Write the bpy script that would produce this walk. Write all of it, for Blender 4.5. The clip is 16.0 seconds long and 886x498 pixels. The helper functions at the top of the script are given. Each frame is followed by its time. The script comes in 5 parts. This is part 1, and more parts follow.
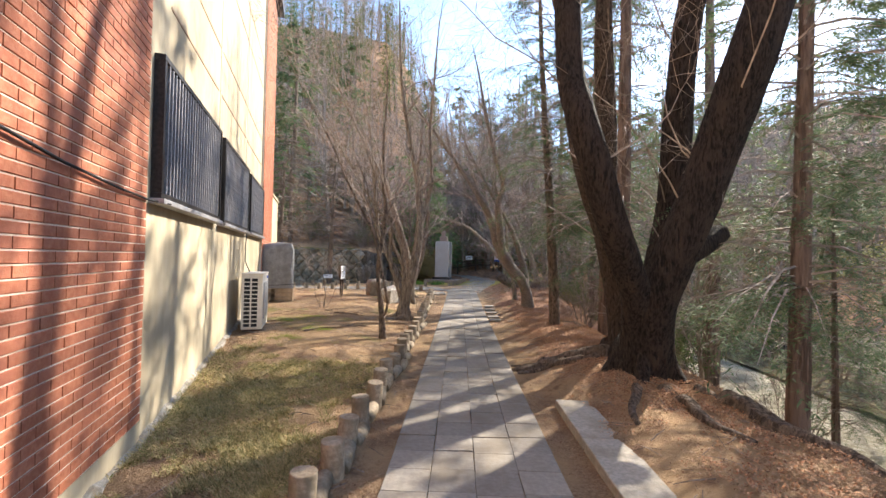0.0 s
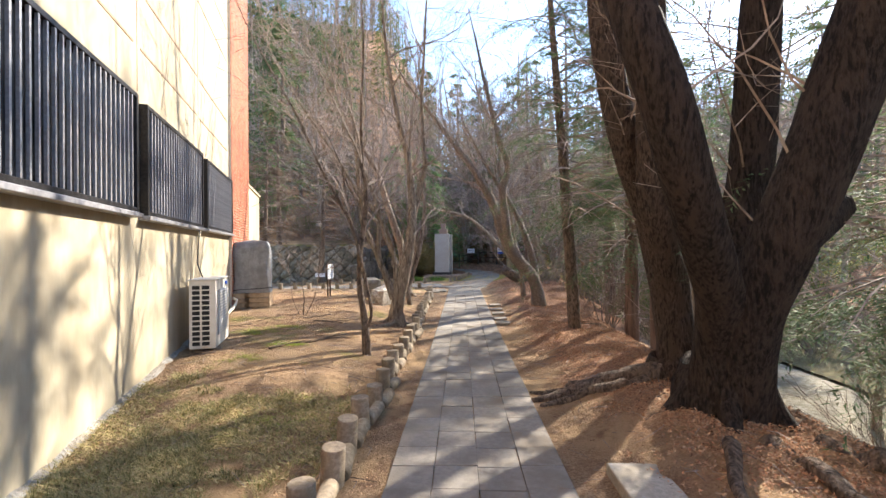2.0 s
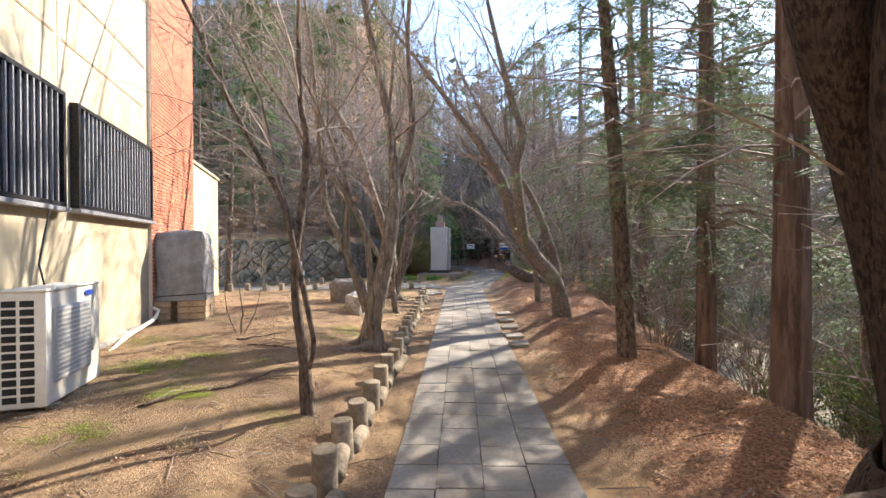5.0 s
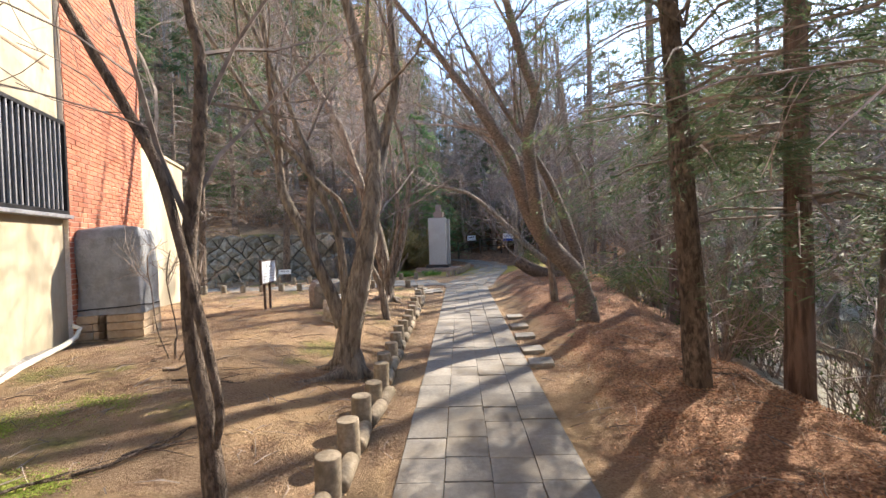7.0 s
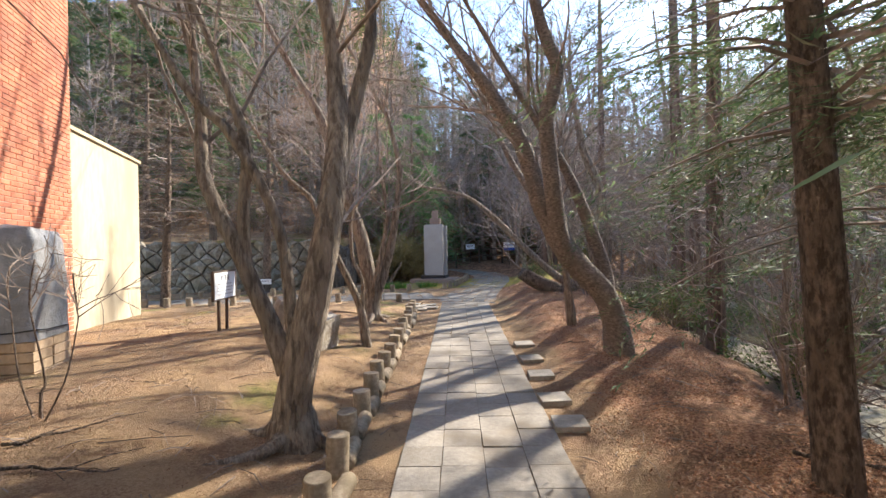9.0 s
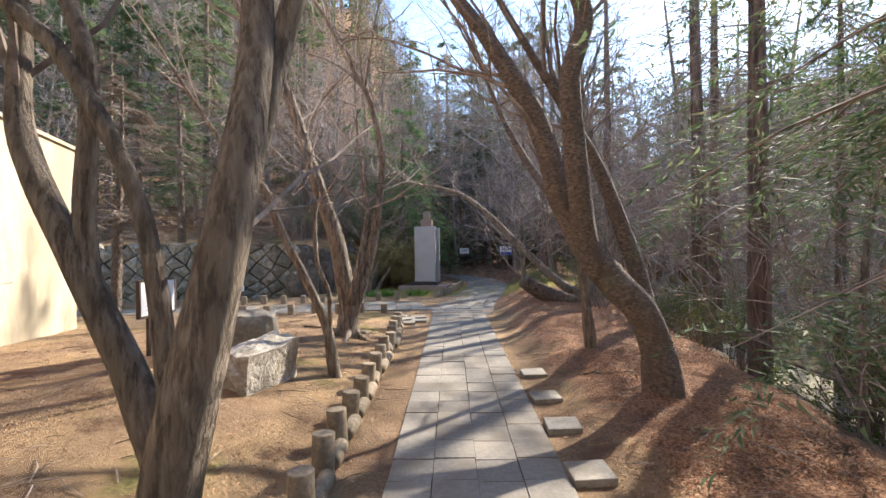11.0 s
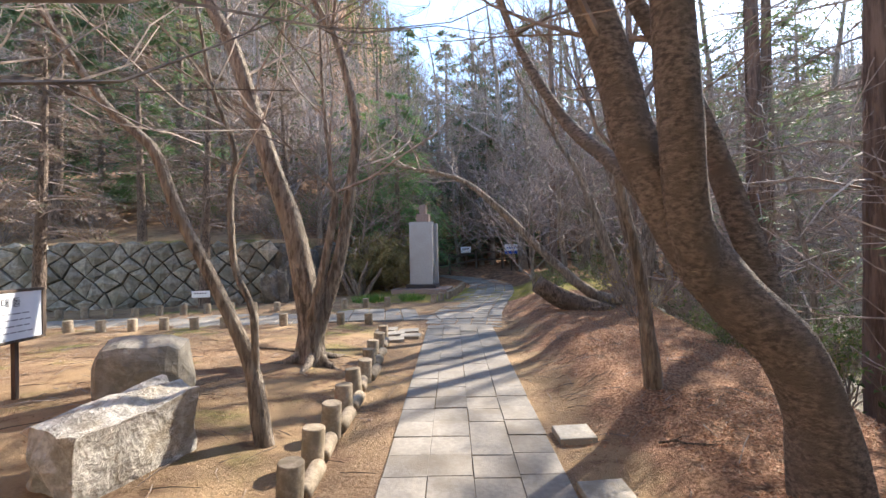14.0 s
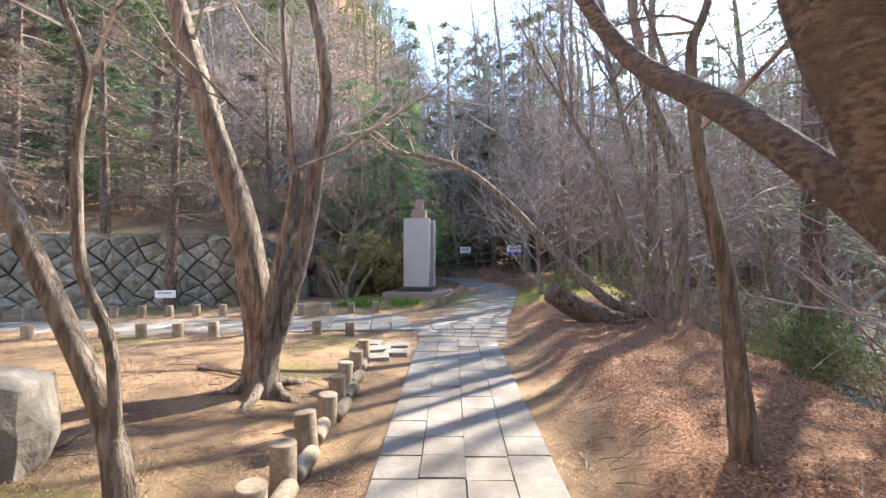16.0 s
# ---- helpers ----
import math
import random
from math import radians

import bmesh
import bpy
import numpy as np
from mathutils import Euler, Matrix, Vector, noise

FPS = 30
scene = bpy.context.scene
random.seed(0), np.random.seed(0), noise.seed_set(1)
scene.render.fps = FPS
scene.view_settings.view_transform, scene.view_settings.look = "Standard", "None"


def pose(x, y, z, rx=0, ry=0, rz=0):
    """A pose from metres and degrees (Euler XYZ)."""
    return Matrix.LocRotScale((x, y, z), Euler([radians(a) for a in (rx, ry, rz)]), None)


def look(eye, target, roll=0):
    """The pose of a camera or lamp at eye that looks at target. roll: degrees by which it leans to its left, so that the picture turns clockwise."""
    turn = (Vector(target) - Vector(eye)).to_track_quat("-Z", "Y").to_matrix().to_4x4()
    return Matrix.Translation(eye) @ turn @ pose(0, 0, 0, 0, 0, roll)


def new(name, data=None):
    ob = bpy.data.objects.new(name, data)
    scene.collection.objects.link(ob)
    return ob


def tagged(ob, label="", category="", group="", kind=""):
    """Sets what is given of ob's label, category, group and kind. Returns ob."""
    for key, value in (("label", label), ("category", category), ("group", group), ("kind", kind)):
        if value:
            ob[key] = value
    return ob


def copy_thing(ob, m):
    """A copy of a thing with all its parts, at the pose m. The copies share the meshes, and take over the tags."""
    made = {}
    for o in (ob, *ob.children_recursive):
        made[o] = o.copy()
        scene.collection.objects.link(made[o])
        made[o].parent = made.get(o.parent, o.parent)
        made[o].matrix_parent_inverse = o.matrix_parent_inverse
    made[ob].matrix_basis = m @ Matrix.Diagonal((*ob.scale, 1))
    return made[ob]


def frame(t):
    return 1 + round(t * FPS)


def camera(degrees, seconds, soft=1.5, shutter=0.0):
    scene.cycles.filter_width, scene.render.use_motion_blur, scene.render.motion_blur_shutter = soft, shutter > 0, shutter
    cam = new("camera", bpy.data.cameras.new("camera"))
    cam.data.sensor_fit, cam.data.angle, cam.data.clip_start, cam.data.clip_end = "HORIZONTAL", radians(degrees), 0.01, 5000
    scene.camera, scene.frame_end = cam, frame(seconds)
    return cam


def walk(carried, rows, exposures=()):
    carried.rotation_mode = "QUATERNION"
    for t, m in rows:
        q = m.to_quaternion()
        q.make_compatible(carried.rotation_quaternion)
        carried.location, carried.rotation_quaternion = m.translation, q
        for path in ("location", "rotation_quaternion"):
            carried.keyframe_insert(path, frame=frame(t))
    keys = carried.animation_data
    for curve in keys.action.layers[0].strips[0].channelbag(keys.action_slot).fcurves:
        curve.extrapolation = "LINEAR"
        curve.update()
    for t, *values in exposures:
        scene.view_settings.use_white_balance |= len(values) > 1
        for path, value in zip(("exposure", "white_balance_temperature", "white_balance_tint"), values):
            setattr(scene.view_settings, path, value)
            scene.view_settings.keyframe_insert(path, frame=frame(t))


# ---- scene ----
cam = camera(90.0, 16.0)
PATH = [
    (0, (-0.129, -0.203, 1.409), (-0.205, 1.795, 1.451), 1.1),
    (0.5, (-0.109, 0.197, 1.405), (-0.19, 2.195, 1.441), 0.5),
    (1, (-0.128, 0.576, 1.395), (-0.21, 2.574, 1.43), 0.0),
    (1.5, (-0.126, 0.925, 1.417), (-0.21, 2.923, 1.443), -0.2),
    (2, (-0.094, 1.3, 1.435), (-0.178, 3.298, 1.447), -0.6),
    (2.5, (-0.113, 1.725, 1.415), (-0.194, 3.723, 1.422), -0.7),
    (3, (-0.123, 2.138, 1.414), (-0.198, 4.137, 1.418), -0.8),
    (3.5, (-0.104, 2.517, 1.438), (-0.178, 4.516, 1.441), -0.5),
    (4, (-0.117, 2.956, 1.426), (-0.19, 4.955, 1.43), -0.3),
    (6.5, (-0.151, 5.002, 1.392), (-0.229, 7.0, 1.357), -1.4),
    (7, (-0.157, 5.378, 1.401), (-0.234, 7.376, 1.361), -1.8),
    (7.5, (-0.144, 5.77, 1.419), (-0.224, 7.768, 1.386), -1.8),
    (8, (-0.153, 6.13, 1.416), (-0.236, 8.128, 1.384), -1.9),
    (8.5, (-0.154, 6.471, 1.432), (-0.237, 8.469, 1.41), -1.3),
    (9, (-0.159, 6.854, 1.414), (-0.226, 8.853, 1.411), -1.1),
    (11.5, (-0.146, 8.492, 1.414), (-0.183, 10.491, 1.43), -0.8),
    (12, (-0.089, 8.791, 1.417), (-0.13, 10.791, 1.435), -0.9),
    (12.5, (-0.111, 9.169, 1.4), (-0.152, 11.168, 1.421), -1.4),
    (13, (-0.097, 9.461, 1.39), (-0.139, 11.46, 1.41), -1.4),
    (13.5, (-0.076, 9.733, 1.389), (-0.121, 11.732, 1.405), -1.4),
    (14, (-0.108, 10.073, 1.381), (-0.151, 12.073, 1.395), -1.1),
    (14.5, (-0.109, 10.408, 1.378), (-0.151, 12.408, 1.39), -0.6),
    (15, (-0.117, 10.749, 1.357), (-0.157, 12.749, 1.375), -0.5),
    (15.5, (-0.103, 11.06, 1.356), (-0.147, 13.06, 1.375), -0.5),
    (16, (-0.091, 11.369, 1.362), (-0.13, 13.368, 1.378), -0.0),
]
walk(cam, [(t, look(eye, target, roll)) for t, eye, target, roll in PATH], [(0.0, 2.15, 6400, 10), (3.5, 2.38, 6250, 10), (7.0, 2.22, 6350, 10), (11.5, 2.15, 6250, 10), (12.5, 2.27, 6150, 11), (14.5, 2.38, 6200, 11), (16.0, 2.75, 6200, 11)])

# ---- light ----
SUN = Vector((0.54, 0.62, 0.57)).normalized()
world = bpy.data.worlds.new("sky")
scene.world = world
world.use_nodes = True
wn = world.node_tree
sky = wn.nodes.new("ShaderNodeTexSky")
sky.sky_type, sky.sun_disc = "NISHITA", False
sky.sun_elevation, sky.sun_rotation = radians(35), radians(41)
sky.air_density, sky.dust_density, sky.ozone_density = 1.0, 0.25, 2.0
wn.links.new(sky.outputs[0], wn.nodes["Background"].inputs[0])
wn.nodes["Background"].inputs[1].default_value = 0.12
sun = new("sun", bpy.data.lights.new("sun", "SUN"))
sun.data.energy, sun.data.angle, sun.data.color = 4.0, radians(0.9), (1.0, 0.9, 0.76)
sun.matrix_world = look(SUN * 50, (0, 0, 0))


# ---- materials ----
def nd(tree, kind, **props):
    n = tree.nodes.new("ShaderNode" + kind)
    for k, v in props.items():
        setattr(n, k, v)
    return n


def rgba(c):
    return (*c, 1.0)


def mixer(tree, fac, a, b, mode="MIX"):
    """A colour mix; a and b are colours or sockets, fac a number or a socket."""
    m = nd(tree, "MixRGB", blend_type=mode)
    for i, v in enumerate((fac, a, b)):
        if isinstance(v, bpy.types.NodeSocket):
            tree.links.new(v, m.inputs[i])
        elif i == 0:
            m.inputs[0].default_value = v
        else:
            m.inputs[i].default_value = rgba(v)
    return m.outputs[0]


def coords(tree, stretch=(1, 1, 1), space="Object"):
    mp = nd(tree, "Mapping")
    mp.inputs["Scale"].default_value = stretch
    if space == "World":
        tree.links.new(nd(tree, "NewGeometry").outputs["Position"], mp.inputs[0])
    else:
        tree.links.new(nd(tree, "TexCoord").outputs[space], mp.inputs[0])
    return mp.outputs[0]


def noise_tex(tree, co, scale, detail=6, rough=0.6, lo=0.35, hi=0.65):
    n = nd(tree, "TexNoise")
    n.inputs["Scale"].default_value, n.inputs["Detail"].default_value, n.inputs["Roughness"].default_value = scale, detail, rough
    tree.links.new(co, n.inputs["Vector"])
    return ramp(tree, n.outputs["Fac"], lo, hi)


def ramp(tree, fac, lo, hi):
    r = nd(tree, "MapRange", interpolation_type="SMOOTHSTEP")
    tree.links.new(fac, r.inputs[0])
    r.inputs[1].default_value, r.inputs[2].default_value = lo, hi
    return r.outputs[0]


def start(name, rough=0.8, metal=0.0, spec=0.3):
    m = bpy.data.materials.new(name)
    m.use_nodes = True
    b = m.node_tree.nodes["Principled BSDF"]
    b.inputs["Roughness"].default_value, b.inputs["Metallic"].default_value = rough, metal
    b.inputs["Specular IOR Level"].default_value = spec
    return m, m.node_tree, b


def bump(tree, b, height, strength=0.4, distance=0.02):
    n = nd(tree, "Bump")
    n.inputs["Strength"].default_value, n.inputs["Distance"].default_value = strength, distance
    tree.links.new(height, n.inputs["Height"])
    tree.links.new(n.outputs[0], b.inputs["Normal"])


def mat(name, c1, c2, c3=None, scale=12.0, scale2=1.2, rough=0.85, metal=0.0, relief=0.3, dist=0.01, stretch=(1, 1, 1), vary=0.0, island=0.0, space="Object", spec=0.25, crack=0.0):
    """A worn surface: fine grain between c1 and c2, larger stains of c3, relief, and a shade of its own for each piece."""
    m, t, b = start(name, rough, metal, spec)
    co = coords(t, stretch, space)
    fine = noise_tex(t, co, scale)
    col = mixer(t, fine, c1, c2)
    if c3:
        col = mixer(t, noise_tex(t, co, scale2, 4, 0.6, 0.42, 0.7), col, c3)
    furrow = None
    if crack:
        furrow = noise_tex(t, co, scale * crack, 6, 0.65, 0.36, 0.50)
        col = mixer(t, furrow, tuple(v * 0.8 for v in c1), col)
    for amount, source in ((vary, ("ObjectInfo", "Random")), (island, ("NewGeometry", "Random Per Island"))):
        if amount:
            h = nd(t, "HueSaturation")
            r = nd(t, "MapRange")
            t.links.new(nd(t, source[0]).outputs[source[1]], r.inputs[0])
            r.inputs[3].default_value, r.inputs[4].default_value = 1 - amount, 1 + amount
            t.links.new(r.outputs[0], h.inputs["Value"])
            t.links.new(col, h.inputs["Color"])
            col = h.outputs[0]
    t.links.new(col, b.inputs["Base Color"])
    if relief:
        high = noise_tex(t, co, scale * 1.6, 8, 0.65, 0.2, 0.8)
        if furrow:
            both = nd(t, "Math", operation="ADD")
            t.links.new(high, both.inputs[0])
            t.links.new(furrow, both.inputs[1])
            high = both.outputs[0]
        bump(t, b, high, relief, dist)
    return m


def leafy(name, stops, rough=0.75, through_light=0.25):
    """Small leaves or needles, each island with a colour of its own out of stops."""
    m, t, b = start(name, rough, 0, 0.2)
    r = nd(t, "ValToRGB")
    while len(r.color_ramp.elements) < len(stops):
        r.color_ramp.elements.new(0.5)
    for i, c in enumerate(stops):
        r.color_ramp.elements[i].position = i / (len(stops) - 1)
        r.color_ramp.elements[i].color = rgba(c)
    t.links.new(nd(t, "NewGeometry").outputs["Random Per Island"], r.inputs[0])
    t.links.new(r.outputs[0], b.inputs["Base Color"])
    if through_light:
        tr = nd(t, "BsdfTranslucent")
        t.links.new(r.outputs[0], tr.inputs[0])
        mx = nd(t, "MixShader")
        mx.inputs[0].default_value = through_light
        t.links.new(b.outputs[0], mx.inputs[1])
        t.links.new(tr.outputs[0], mx.inputs[2])
        t.links.new(mx.outputs[0], t.nodes["Material Output"].inputs[0])
    return m


def ground_material():
    """Trodden sandy soil with moss and dry grass left of the path, rust-coloured litter on the bank to its right."""
    m, t, b = start("soil", 0.95, 0, 0.1)
    co = coords(t, space="World")
    sep = nd(t, "SeparateXYZ")
    t.links.new(co, sep.inputs[0])
    soil = mixer(t, noise_tex(t, co, 60, 10, 0.75), (0.225, 0.142, 0.086), (0.46, 0.318, 0.20))
    soil = mixer(t, noise_tex(t, co, 0.9, 5, 0.6, 0.4, 0.62), soil, (0.47, 0.32, 0.18))
    soil = mixer(t, noise_tex(t, co, 2.3, 7, 0.75, 0.48, 0.66), soil, (0.225, 0.138, 0.086))
    green = mixer(t, noise_tex(t, co, 22, 6), (0.16, 0.145, 0.06), (0.32, 0.28, 0.10))
    lawn = ramp(t, sep.outputs[0], -1.05, -2.0)
    patch = nd(t, "Math", operation="MULTIPLY")
    t.links.new(lawn, patch.inputs[0])
    t.links.new(noise_tex(t, co, 0.75, 5, 0.62, 0.53, 0.66), patch.inputs[1])
    soil = mixer(t, patch.outputs[0], soil, green)
    litter = mixer(t, noise_tex(t, co, 42, 8), (0.22, 0.112, 0.066), (0.56, 0.325, 0.195))
    litter = mixer(t, noise_tex(t, co, 3.5, 6, 0.7, 0.5, 0.68), litter, (0.17, 0.112, 0.075))
    edge = nd(t, "Math", operation="ADD")
    wob = nd(t, "Math", operation="MULTIPLY")
    wob.inputs[1].default_value = 0.7
    t.links.new(noise_tex(t, co, 1.4, 5, 0.6, 0.2, 0.8), wob.inputs[0])
    t.links.new(sep.outputs[0], edge.inputs[0])
    t.links.new(wob.outputs[0], edge.inputs[1])
    rusty = nd(t, "Math", operation="MULTIPLY")
    t.links.new(ramp(t, edge.outputs[0], 1.25, 1.65), rusty.inputs[0])
    t.links.new(ramp(t, sep.outputs[1], 2.5, 6.5), rusty.inputs[1])
    soil = mixer(t, rusty.outputs[0], soil, litter)
    far = mixer(t, noise_tex(t, co, 5, 8), (0.15, 0.085, 0.052), (0.36, 0.21, 0.125))
    soil = mixer(t, ramp(t, sep.outputs[1], 22.5, 25.0), soil, far)
    plot = nd(t, "Math", operation="MULTIPLY")
    t.links.new(ramp(t, sep.outputs[1], 21.6, 22.0), plot.inputs[0])
    t.links.new(ramp(t, sep.outputs[1], 25.6, 24.8), plot.inputs[1])
    plot2 = nd(t, "Math", operation="MULTIPLY")
    t.links.new(plot.outputs[0], plot2.inputs[0])
    t.links.new(ramp(t, sep.outputs[0], -3.4, -2.2), plot2.inputs[1])
    soil = mixer(t, plot2.outputs[0], soil, mixer(t, noise_tex(t, co, 4, 6), (0.30, 0.215, 0.10), (0.34, 0.31, 0.06)))
    bed = mixer(t, noise_tex(t, co, 9, 6), (0.36, 0.32, 0.23), (0.52, 0.47, 0.37))
    soil = mixer(t, ramp(t, sep.outputs[2], -0.55, -1.1), soil, bed)
    t.links.new(soil, b.inputs["Base Color"])
    bump(t, b, noise_tex(t, co, 38, 12, 0.75, 0.2, 0.8), 0.9, 0.05)
    return m


def water_material():
    m, t, b = start("water", 0.06, 0, 0.5)
    co = coords(t, space="World")
    t.links.new(mixer(t, noise_tex(t, co, 1.5), (0.10, 0.10, 0.06), (0.20, 0.17, 0.10)), b.inputs["Base Color"])
    bump(t, b, noise_tex(t, co, 9, 3), 0.15, 0.02)
    return m


M_GROUND = ground_material()
M_WATER = water_material()
M_PAVER = mat("grey_paver", (0.19, 0.168, 0.14), (0.235, 0.21, 0.177), (0.17, 0.142, 0.108), 26, 2.4, 0.85, relief=0.2, vary=0.16, space="World")
M_SLAB = mat("pale_slab", (0.245, 0.22, 0.182), (0.335, 0.30, 0.25), (0.20, 0.172, 0.132), 34, 3, 0.85, relief=0.3, vary=0.12, space="World")
M_LOG = mat("moulded_concrete", (0.20, 0.155, 0.105), (0.30, 0.24, 0.17), (0.16, 0.125, 0.08), 30, 6, 0.9, relief=0.35, vary=0.18, space="World")
M_BRICK = mat("red_brick", (0.37, 0.122, 0.064), (0.46, 0.18, 0.10), (0.31, 0.112, 0.068), 25, 3, 0.8, relief=0.3, vary=0.14, space="World")
M_BRICKS = mat("red_bricks", (0.37, 0.122, 0.064), (0.46, 0.18, 0.10), (0.32, 0.112, 0.068), 25, 3, 0.8, relief=0.3, island=0.14, space="World")
M_MORTAR = mat("mortar", (0.60, 0.50, 0.41), (0.72, 0.62, 0.52), None, 40, 3, 0.95, relief=0.3, space="World")
M_RENDER = mat("cream_render", (0.37, 0.315, 0.22), (0.43, 0.37, 0.265), (0.33, 0.26, 0.165), 9, 0.55, 0.9, relief=0.12, dist=0.004, stretch=(1, 1, 0.35), space="World")
M_TRIM = mat("brown_joint", (0.20, 0.13, 0.08), (0.30, 0.20, 0.12), None, 20, 2, 0.7, relief=0.1)
M_DARK = mat("dark_frame", (0.022, 0.021, 0.022), (0.045, 0.042, 0.042), None, 30, 2, 0.45, metal=0.6, relief=0.1)
M_BAR = mat("grey_bar", (0.26, 0.255, 0.265), (0.36, 0.35, 0.36), None, 30, 2, 0.4, metal=0.4, relief=0.1)
M_GLASS = mat("window_glass", (0.006, 0.007, 0.009), (0.012, 0.013, 0.016), None, 3, 1, 0.08, relief=0.0, spec=0.5)
M_BLACK = mat("black_rubber", (0.012, 0.012, 0.013), (0.03, 0.03, 0.03), None, 30, 2, 0.6, relief=0.1)
M_CASE = mat("painted_casing", (0.66, 0.62, 0.54), (0.72, 0.68, 0.60), (0.58, 0.52, 0.42), 14, 2.2, 0.5, relief=0.06)
M_MESH = mat("grey_mesh", (0.36, 0.35, 0.34), (0.46, 0.45, 0.43), None, 90, 3, 0.5, relief=0.4)
M_BLUE = mat("blue_badge", (0.02, 0.06, 0.30), (0.03, 0.08, 0.36), None, 20, 2, 0.4, relief=0.0)
M_COVER = mat("grey_tarpaulin", (0.21, 0.21, 0.21), (0.29, 0.29, 0.29), (0.18, 0.175, 0.17), 7, 2, 0.6, relief=0.5, dist=0.03)
M_BLOCK = mat("buff_block", (0.36, 0.255, 0.16), (0.46, 0.34, 0.22), (0.30, 0.21, 0.13), 16, 3, 0.9, relief=0.3, vary=0.12)
M_PIPE = mat("white_pipe", (0.66, 0.61, 0.50), (0.74, 0.69, 0.58), None, 20, 3, 0.5, relief=0.05)
M_BARK_DARK = mat("dark_bark", (0.020, 0.015, 0.012), (0.062, 0.045, 0.035), (0.072, 0.050, 0.038), 55, 9, 0.95, relief=1.0, dist=0.03, stretch=(1, 1, 0.25), crack=0.5)
M_BARK_UMBER = mat("umber_bark", (0.05, 0.036, 0.027), (0.135, 0.097, 0.073), (0.095, 0.068, 0.05), 55, 9, 0.95, relief=1.0, dist=0.025, stretch=(1, 1, 0.3), crack=0.5)
M_BARK_GREY = mat("grey_bark", (0.20, 0.155, 0.118), (0.42, 0.345, 0.27), (0.30, 0.24, 0.18), 34, 6, 0.95, relief=1.0, dist=0.03, stretch=(1, 1, 0.22), crack=0.6)
M_BARK_TREE = mat("brown_bark", (0.12, 0.088, 0.066), (0.30, 0.225, 0.17), (0.19, 0.14, 0.105), 36, 6, 0.95, relief=1.0, dist=0.03, stretch=(1, 1, 0.4), crack=0.6)
M_BARK_CHERRY = mat("banded_bark", (0.125, 0.10, 0.082), (0.33, 0.262, 0.208), (0.19, 0.15, 0.118), 26, 5, 0.9, relief=0.9, dist=0.025, stretch=(1, 1, 1.9))
M_BARK_RED = mat("reddish_bark", (0.13, 0.086, 0.066), (0.27, 0.185, 0.145), (0.18, 0.125, 0.10), 18, 3, 0.95, relief=0.8, dist=0.03, stretch=(1, 1, 0.12), crack=0.6)
M_TWIG = mat("twig", (0.17, 0.13, 0.105), (0.32, 0.255, 0.205), None, 10, 2, 0.9, relief=0.0, island=0.3)
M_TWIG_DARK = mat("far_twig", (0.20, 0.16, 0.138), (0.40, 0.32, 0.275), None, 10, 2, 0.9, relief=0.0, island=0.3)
M_NEEDLE = leafy("needles", [(0.06, 0.095, 0.045), (0.11, 0.165, 0.075), (0.16, 0.22, 0.105), (0.19, 0.165, 0.095)], 0.7, 0.35)
M_NEEDLE_BROWN = leafy("brown_needles", [(0.11, 0.078, 0.063), (0.20, 0.148, 0.122), (0.28, 0.215, 0.18), (0.09, 0.11, 0.06)])
M_CEDAR = leafy("bright_needles", [(0.08, 0.15, 0.06), (0.15, 0.26, 0.09), (0.22, 0.33, 0.14)], 0.7, 0.45)
M_BUSH = leafy("bush_leaves", [(0.14, 0.12, 0.05), (0.23, 0.19, 0.08), (0.30, 0.235, 0.11), (0.13, 0.15, 0.06)])
M_EVERGREEN = leafy("evergreen_leaves", [(0.05, 0.085, 0.03), (0.11, 0.16, 0.05), (0.20, 0.23, 0.075)])
M_HILL = leafy("hill_foliage", [(0.07, 0.095, 0.04), (0.13, 0.155, 0.06), (0.20, 0.215, 0.085), (0.17, 0.14, 0.075)])
M_YELLOW = leafy("yellow_flowers", [(0.45, 0.33, 0.03), (0.55, 0.42, 0.06), (0.2, 0.2, 0.05)])
M_LITTER = leafy("fallen_leaves", [(0.13, 0.065, 0.038), (0.36, 0.17, 0.09), (0.52, 0.28, 0.15), (0.46, 0.32, 0.20), (0.22, 0.13, 0.08)], 0.85, 0.1)
M_LITTER_PALE = leafy("pale_leaves", [(0.12, 0.07, 0.04), (0.40, 0.235, 0.13), (0.52, 0.35, 0.21), (0.22, 0.11, 0.06)], 0.85, 0.1)
M_GRASS = leafy("dry_grass", [(0.15, 0.17, 0.055), (0.38, 0.31, 0.13), (0.52, 0.41, 0.21), (0.30, 0.225, 0.115)], 0.85, 0.2)
M_GREEN = leafy("green_blades", [(0.05, 0.11, 0.02), (0.10, 0.20, 0.04), (0.16, 0.27, 0.06)], 0.7, 0.25)
M_ROCK = mat("grey_rock", (0.17, 0.15, 0.12), (0.27, 0.24, 0.195), (0.20, 0.17, 0.125), 12, 2.5, 0.9, relief=0.5, dist=0.02)
M_QUARTZ = mat("white_rock", (0.36, 0.325, 0.27), (0.62, 0.57, 0.49), (0.30, 0.25, 0.18), 14, 4, 0.9, relief=0.8, dist=0.03)
M_DARKROCK = mat("dark_rock", (0.10, 0.085, 0.068), (0.20, 0.17, 0.138), (0.085, 0.075, 0.055), 9, 2, 0.95, relief=0.7, dist=0.03, vary=0.2)
M_WALLSTONE = mat("wall_stone", (0.17, 0.148, 0.115), (0.32, 0.285, 0.225), (0.15, 0.135, 0.095), 10, 2, 0.95, relief=0.6, dist=0.02, vary=0.25, space="World")
